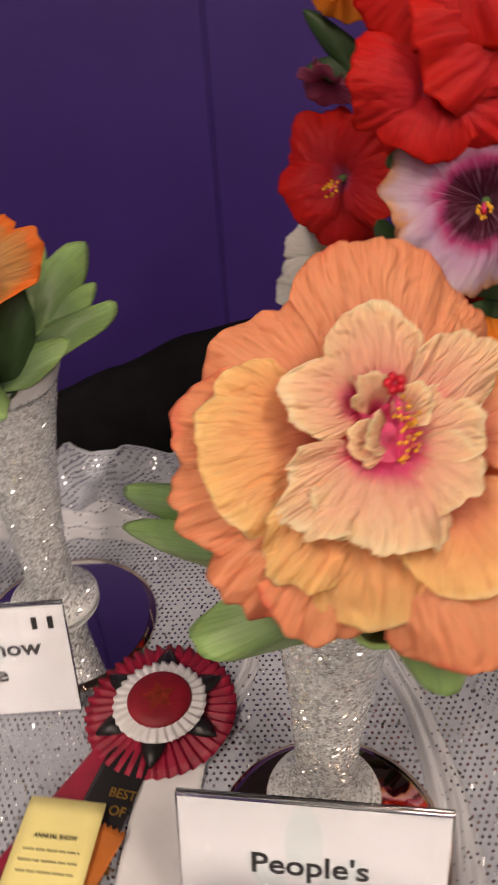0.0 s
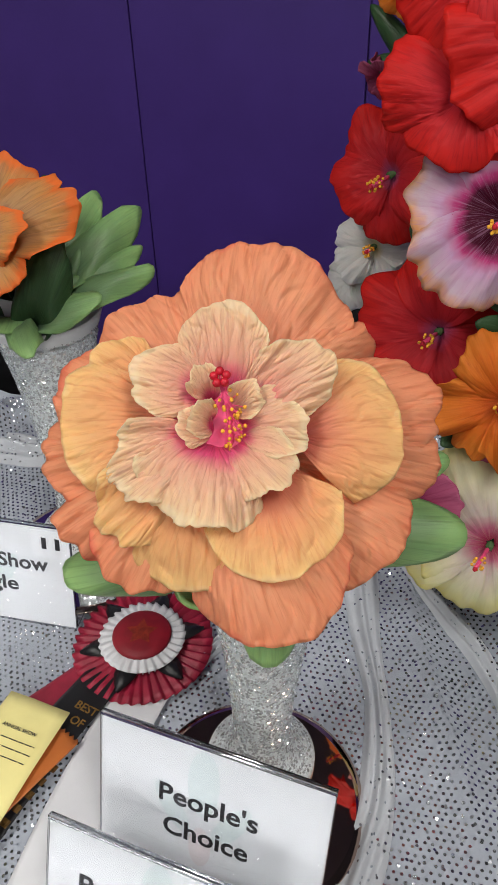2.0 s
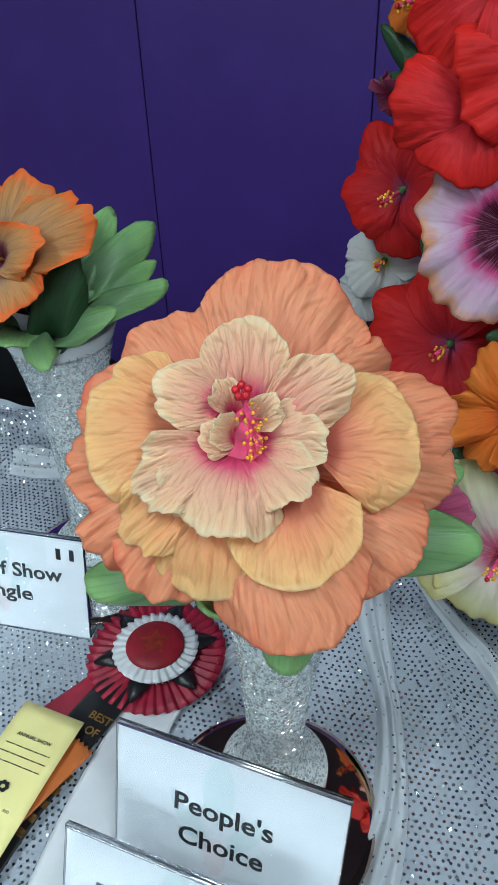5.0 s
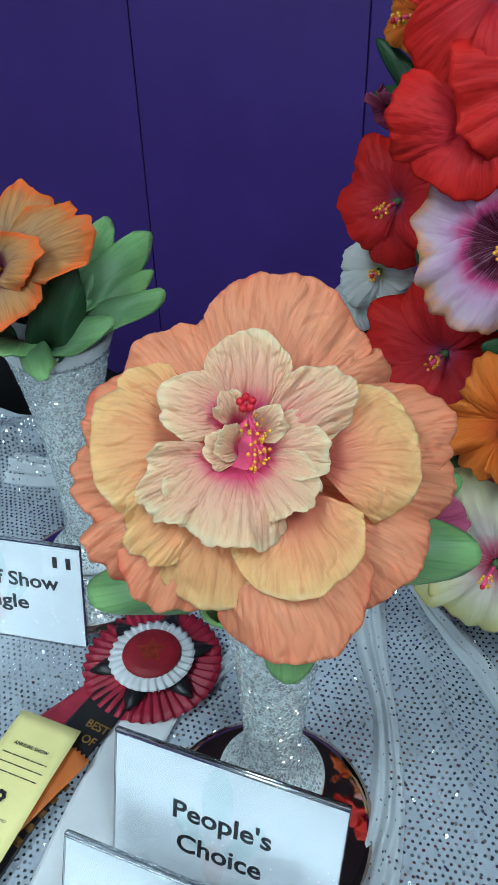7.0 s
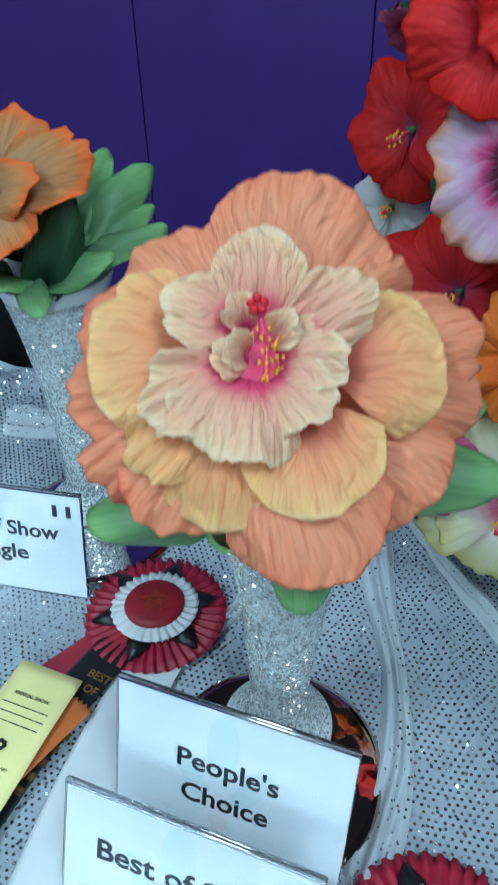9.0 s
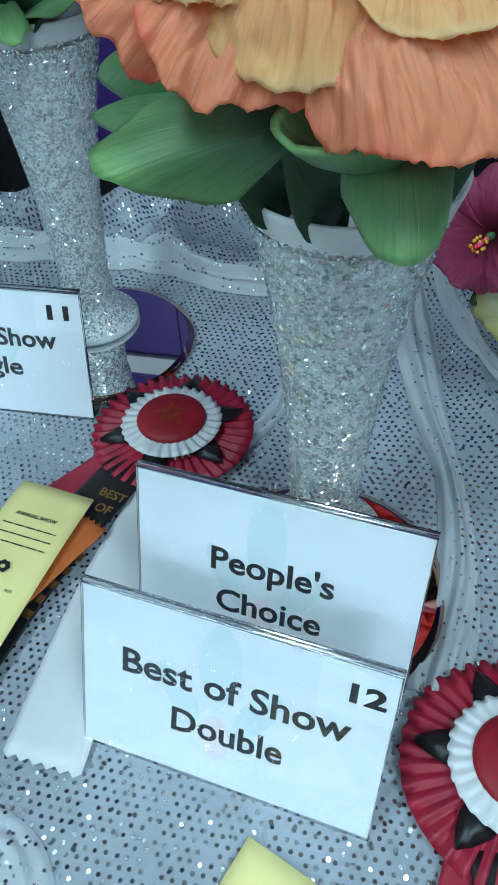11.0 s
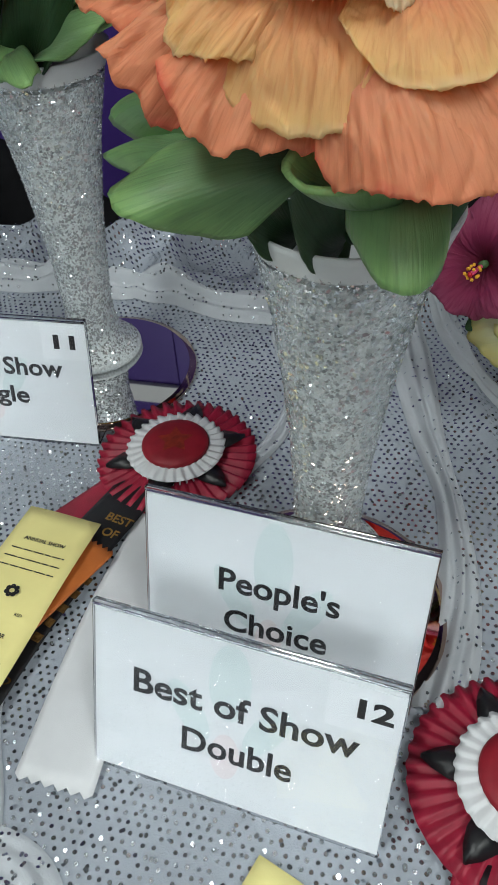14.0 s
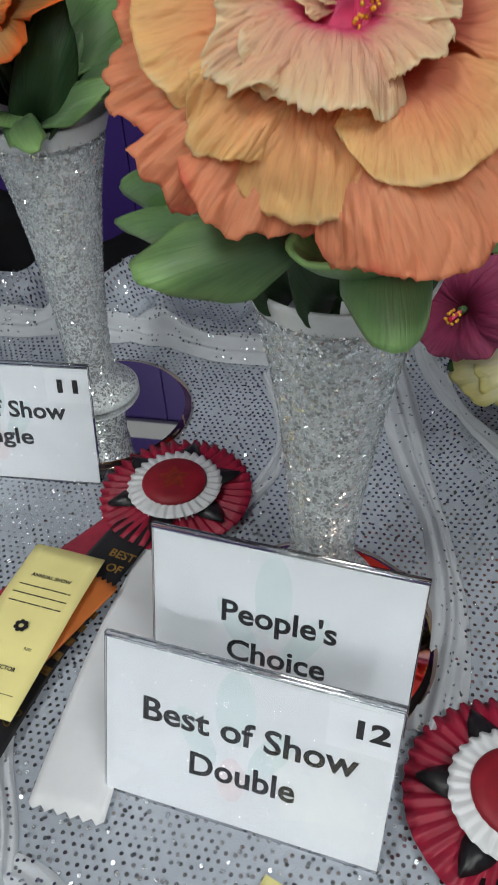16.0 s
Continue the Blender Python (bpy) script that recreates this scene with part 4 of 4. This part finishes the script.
def card(corner, yaw, lean, w, h, lines, number, label, seed, tab=0.012):
    """An acrylic sign holder standing at its lower left corner; the paper inside has lettering in lines (text, u, v, size, width)."""
    ob = thing("sign_holder", corner, label, "sign", "award signs")
    m = pose(*corner, 0, 0, yaw) @ pose(0, 0, 0, 90 - lean, 0, 0)
    part("paper", box((0.001, 0.001, -0.0004), (w - 0.001, h - 0.004, 0.0), 0, m), PAPER, ob, "white printed card", smooth=False)
    fr = part("front_sheet", box((0, 0, 0.0008), (w, h - 0.002, 0.0018), 0.0003, m), ACRYLIC, ob, "clear acrylic")
    bk = part("back_sheet", box((0, 0, -0.0024), (w, h, -0.0012), 0.0003, m), ACRYLIC, ob, "clear acrylic")
    tp = part("top_edge", box((0, h - 0.0018, -0.0011), (w, h + 0.0004, 0.0018), 0.0004, m), ACRYLIC, ob, "clear acrylic")
    ft = part("foot", box((0.0, 0.0, 0.0), (w, 0.045, 0.0012), 0.0003, pose(*corner, 0, 0, yaw) @ pose(0, 0.002, 0.0003)), ACRYLIC, ob, "clear acrylic")
    for o in (fr, bk, tp, ft):
        o.visible_shadow = False
    pm = m @ Matrix.Translation((0, 0, 0.0002))
    # pale lily emblem printed behind the words
    cx, cy = w * 0.47, h * 0.52
    def blob(x, y, a, b, rot, mt):
        vs = [(0, 0, 0)] + [(a * math.cos(q * 0.2618), b * math.sin(q * 0.2618), 0) for q in range(24)]
        mm = pm @ pose(cx + x, cy + y, 0.00002, 0, 0, rot)
        part("emblem", ([mm @ Vector(v) for v in vs], [(0, 1 + q, 1 + (q + 1) % 24) for q in range(24)]), mt, ob, "pale printed emblem", smooth=False)
    blob(0.0, h * 0.22, w * 0.07, h * 0.22, 0, MARK)
    blob(-w * 0.13, h * 0.0, w * 0.05, h * 0.18, 30, MARK)
    blob(w * 0.13, h * 0.0, w * 0.05, h * 0.18, -30, MARK)
    blob(0.0, -h * 0.22, w * 0.05, h * 0.14, 0, MARKPINK)
    for text, u, v, size, width in lines:
        lettering(ob, text, u * w, v * h, size, width * w, pm)
    if number:
        part("number_label", box((w * 0.77, h * 0.69, 0.00008), (w * 0.995, h * 0.94, 0.0003), 0, m), TAGPAPER, ob, "small white number label", smooth=False)
        lettering(ob, number, w * (0.862 if number == "12" else 0.83), h * 0.775, 0.0150, w * 0.108, m @ Matrix.Translation((0, 0, 0.00034)), 0.0006)
    return ob


def lettering(ob, text, x, y, size, width, pm, bold=0.0005):
    cu = bpy.data.curves.new("lettering", "FONT")
    cu.body, cu.size, cu.offset, cu.resolution_u = text, size, bold, 3
    tmp = new("lettering", cu)
    me = bpy.data.meshes.new_from_object(tmp)
    bpy.data.objects.remove(tmp)
    bm = bmesh.new()
    bm.from_mesh(me)
    x0, x1 = min(v.co.x for v in bm.verts), max(v.co.x for v in bm.verts)
    bm.transform(pm @ Matrix.Translation((x, y, 0.00006)) @ Matrix.Diagonal((width / (x1 - x0), 1, 1, 1)) @ Matrix.Translation((-x0, 0, 0)))
    return part("lettering", bm, INK, ob, "black printed words", smooth=False)


card((-0.083, 0.190, TOP + 0.0035), -7.3, 20.8, 0.1585, 0.108, [("Best of Show", 0.144, 0.538, 0.0215, 0.742), ("Double", 0.32, 0.275, 0.0215, 0.374)], "12",
     "clear acrylic sign holder, white Best of Show Double card, number 12", 1)
card((-0.072, 0.256, TOP + 0.0035), -6.9, 16, 0.157, 0.124, [("People's", 0.276, 0.545, 0.0215, 0.436), ("Choice", 0.30, 0.322, 0.0215, 0.382)], "",
     "clear acrylic sign holder with a white People's Choice card", 2)
card((-0.325, 0.4235, TOP + 0.0035), 2.0, 13.5, 0.157, 0.106, [("Best of Show", 0.13, 0.550, 0.0200, 0.728), ("Single", 0.32, 0.322, 0.0200, 0.342)], "11",
     "clear acrylic sign holder, white Best of Show Single card, number 11", 3)

# ---------------------------------------------------------------- rosettes, ribbons and notes


def pleats(r0, r1, n, z0, z1, amp, seed, m):
    vs, fs = [], []
    rg = random.Random(seed)
    rings = 5
    k = n * 4
    off = [rg.uniform(-0.25, 0.25) for _ in range(n)]
    for j in range(rings):
        f = j / (rings - 1)
        for i in range(k):
            ph = i % 4
            a = 2 * math.pi * (i + off[i // 4] * f + (0.8 * f if ph in (1, 2) else 0)) / k
            h = (0, 1, 1, 0)[ph]
            r = r0 + (r1 - r0) * f + (0.0012 * f * (h - 0.5)) + 0.0007 * f * off[i // 4]
            vs.append(m @ Vector((r * math.cos(a), r * math.sin(a), z0 + (z1 - z0) * f + amp * (0.3 + 0.7 * f) * h)))
    for j in range(rings - 1):
        for i in range(k):
            q = (i + 1) % k
            fs.append((j * k + i, j * k + q, (j + 1) * k + q, (j + 1) * k + i))
    return vs, fs


def make_rosette(loc, turn, label, tilt=(0, 0)):
    ro = thing("rosette", loc, label, "rosette", "award rosettes")
    m = pose(*loc, tilt[0], tilt[1], turn)
    solid(part("outer_pleats", pleats(0.028, 0.061, 40, 0.007, 0.002, 0.0045, 1, m), CRIMSON, ro, "pleated crimson satin ring"), 0.0004)
    for k in range(6):
        a = math.radians(60 * k + 15)
        c, s = math.cos(a), math.sin(a)
        vs = []
        for rad, wd, z in ((0.030, 0.010, 0.0098), (0.040, 0.009, 0.0112), (0.048, 0.0055, 0.0104), (0.0545, 0.0003, 0.0085)):
            for t in (-1, 0, 1):
                vs.append(m @ Vector((rad * c - t * wd * s, rad * s + t * wd * c, z + (0.0022 if t == 0 else -0.001))))
        fs = [(j * 3 + i, j * 3 + i + 1, j * 3 + i + 4, j * 3 + i + 3) for j in range(3) for i in range(2)]
        solid(part("black_point", (vs, fs), SATINBLACK, ro, "folded black satin point"), 0.0005)
    solid(part("inner_pleats", pleats(0.022, 0.0375, 30, 0.0155, 0.0125, 0.0017, 2, m), SATINWHITE, ro, "pleated white satin ring"), 0.0004)
    part("button", lathe([(0.0001, 0.0205), (0.018, 0.0202), (0.0245, 0.0188), (0.0258, 0.0170), (0.0255, 0.0150), (0.0001, 0.0145)], 48, m), REDDISC, ro, "red centre button")
    part("backing", lathe([(0.0001, 0.0005), (0.050, 0.0005), (0.050, 0.0015), (0.030, 0.0075), (0.028, 0.0145), (0.0001, 0.0146)], 32, m), SATINWHITE, ro, "card backing")
    vs = [m @ Vector((0, 0, 0.0209))]
    for k in range(10):
        a = math.radians(36 * k + 90)
        r = 0.0145 if k % 2 == 0 else 0.0075
        vs.append(m @ Vector((r * math.cos(a), r * math.sin(a), 0.0207)))
    part("emblem", (vs, [(0, 1 + k, 1 + (k + 1) % 10) for k in range(10)]), GOLDDULL, ro, "faint gold printed star shape", smooth=False)
    return ro


def strip(name, a, b, width, z0, z1, mat, parent, label="", wave=0.0015, zig=False, n=24, swing=0.0, seed=0):
    """A ribbon lying from a to b; zig: a pinked far end."""
    a, b = Vector((*a, 0)), Vector((*b, 0))
    d = (b - a).normalized()
    s = Vector((d.y, -d.x, 0))
    vs, fs = [], []
    k = 12
    for i in range(n + 1):
        f = i / n
        c = a.lerp(b, f) + s * swing * math.sin(math.pi * f)
        for j in range(k + 1):
            t = 2 * j / k - 1
            p = c + s * t * width / 2
            if zig and i == n:
                p += d * (0.0022 if j % 2 else -0.0008)
            z = z0 + (z1 - z0) * f + wave * (noise.noise(Vector((f * 4, t * 0.6, seed))) + 0.5) + 0.0004
            vs.append((p.x, p.y, z))
    for i in range(n):
        for j in range(k):
            q = i * (k + 1) + j
            fs.append((q, q + 1, q + k + 2, q + k + 1))
    return solid(part(name, (vs, fs), mat, parent, label), 0.0003)


ros1 = make_rosette((-0.102, 0.424, TOP + 0.004), 12, "crimson, black and white award rosette with trailing ribbons beside the vases")
Z = TOP + 0.003
strip("red_streamer", (-0.128, 0.395), (-0.222, 0.255), 0.036, Z + 0.002, Z, CRIMSON, ros1, "crimson satin streamer", seed=1)
black_s = strip("black_streamer", (-0.118, 0.395), (-0.172, 0.160), 0.036, Z + 0.005, Z + 0.003, SATINBLACK, ros1, "black satin streamer with gold words", seed=2, swing=0.008)
strip("white_streamer", (-0.085, 0.395), (-0.101, 0.171), 0.047, Z + 0.001, Z, SATINWHITE, ros1, "white satin streamer with a pinked end", seed=3, zig=True, swing=0.006)
strip("orange_streamer", (-0.181, 0.215), (-0.131, 0.327), 0.030, Z + 0.008, Z + 0.008, ORANGE, ros1, "orange satin streamer with a pinked end", seed=4, zig=True)
for i, wd in enumerate(("BEST", "OF")):
    mm = pose(-0.1235 - i * 0.0025, 0.3465 - i * 0.0125, Z + 0.0105, 0, 0, -14)
    words("gold_words", wd, 0.0098, mm, GOLD, black_s, 0.0002, "gold foil words")

for bx0, by0, bl in ((-0.1285, 0.2985, 0.0065), (-0.1325, 0.2870, 0.0060), (-0.1365, 0.2755, 0.0065), (-0.1405, 0.2640, 0.0055), (-0.1440, 0.2525, 0.0065)):
    part("gold_bar", box((-bl / 2, -0.003, 0), (bl / 2, 0.003, 0.0002), 0, pose(bx0, by0, Z + 0.0068, 0, 0, -18)), GOLDDIM, black_s, "worn gold foil print", smooth=False)
for q in range(6):
    gm = pose(-0.1585, 0.2215, Z + 0.0066, 0, 0, 60 * q) @ Matrix.Translation((0.0065, 0, 0))
    part("gold_petal", lathe([(0.0022, 0.0), (0.0034, 0.0002)], 10, gm @ Matrix.Diagonal((1.4, 0.8, 1, 1))), GOLDDIM, black_s, "worn gold foil flower print", smooth=False)


def make_note(corner, yaw, w, h, z, label, tilt=0.0):
    """A yellow slip hanging down from its upper left corner."""
    no = thing("note", (*corner, z), label, "note", "yellow notes")
    m = pose(*corner, z, tilt, 0, yaw)
    vs, fs = [], []
    for i in range(13):
        for j in range(7):
            vs.append(m @ Vector((w * j / 6, -h * i / 12, 0.0012 * math.sin(i * 0.4) + 0.0006 * math.sin(j * 0.8))))
    for i in range(12):
        for j in range(6):
            k = i * 7 + j
            fs.append((k, k + 7, k + 8, k + 1))
    sl = solid(part("slip", (vs, fs), YELLOW, no, "yellow printed paper slip"), 0.00025)
    lift = 0.0026
    tm = lambda x, y: m @ Matrix.Translation((x * w, -y * h, lift))
    words("heading", "ANNUAL SHOW", 0.0042, tm(0.5, 0.225), INK, sl, 0.00008, "small black heading")
    for y, a, b in ((0.29, 0.14, 0.86), (0.345, 0.12, 0.88), (0.40, 0.14, 0.86)):
        x = a
        rg = random.Random(int(y * 1000))
        while x < b:
            e = min(b, x + rg.uniform(0.08, 0.2))
            part("print_bar", box((x * w, -y * h, lift), (e * w, -y * h + 0.0008, lift + 0.0001), 0, m), INK, sl, smooth=False)
            x = e + 0.02
    for k in range(7):
        a = k * 0.9
        bead_c = m @ Vector((w * 0.5 + 0.0035 * math.cos(a), -h * 0.53 + 0.0032 * math.sin(a), lift))
        part("leaf_emblem", lathe([(0.0001, 0.0001), (0.0017, 0.0001), (0.0019, 0)], 7, Matrix.Translation(bead_c)), INK, sl, "black leaf emblem", smooth=False)
    words("small_words", "BLUE", 0.003, tm(0.3, 0.655), INK, sl)
    words("small_words", "RED", 0.003, tm(0.75, 0.655), INK, sl)
    words("heading", "COLLECTOR", 0.004, tm(0.55, 0.78), INK, sl, 0.00008, "small black heading")
    part("print_bar", box((w * 0.1, -h * 0.9, lift), (w * 0.9, -h * 0.9 + 0.0004, lift + 0.0001), 0, m), INK, sl, smooth=False)
    return no


make_note((-0.1885, 0.349), -7.5, 0.056, 0.130, TOP + 0.0165, "pale yellow printed paper slip lying on the rosette ribbons")
ros2 = make_rosette((0.146, 0.216, TOP + 0.004), 40, "crimson, black and white award rosette beside the numbered sign")
strip("red_streamer", (0.130, 0.175), (0.100, 0.02), 0.036, Z + 0.002, Z, CRIMSON, ros2, "crimson satin streamer", seed=7)
strip("black_streamer", (0.140, 0.175), (0.150, 0.02), 0.036, Z + 0.005, Z + 0.003, SATINBLACK, ros2, "black satin streamer", seed=8)
make_note((0.016, 0.159), -21, 0.056, 0.13, TOP + 0.0035, "pale yellow printed paper slip lying before the sign")
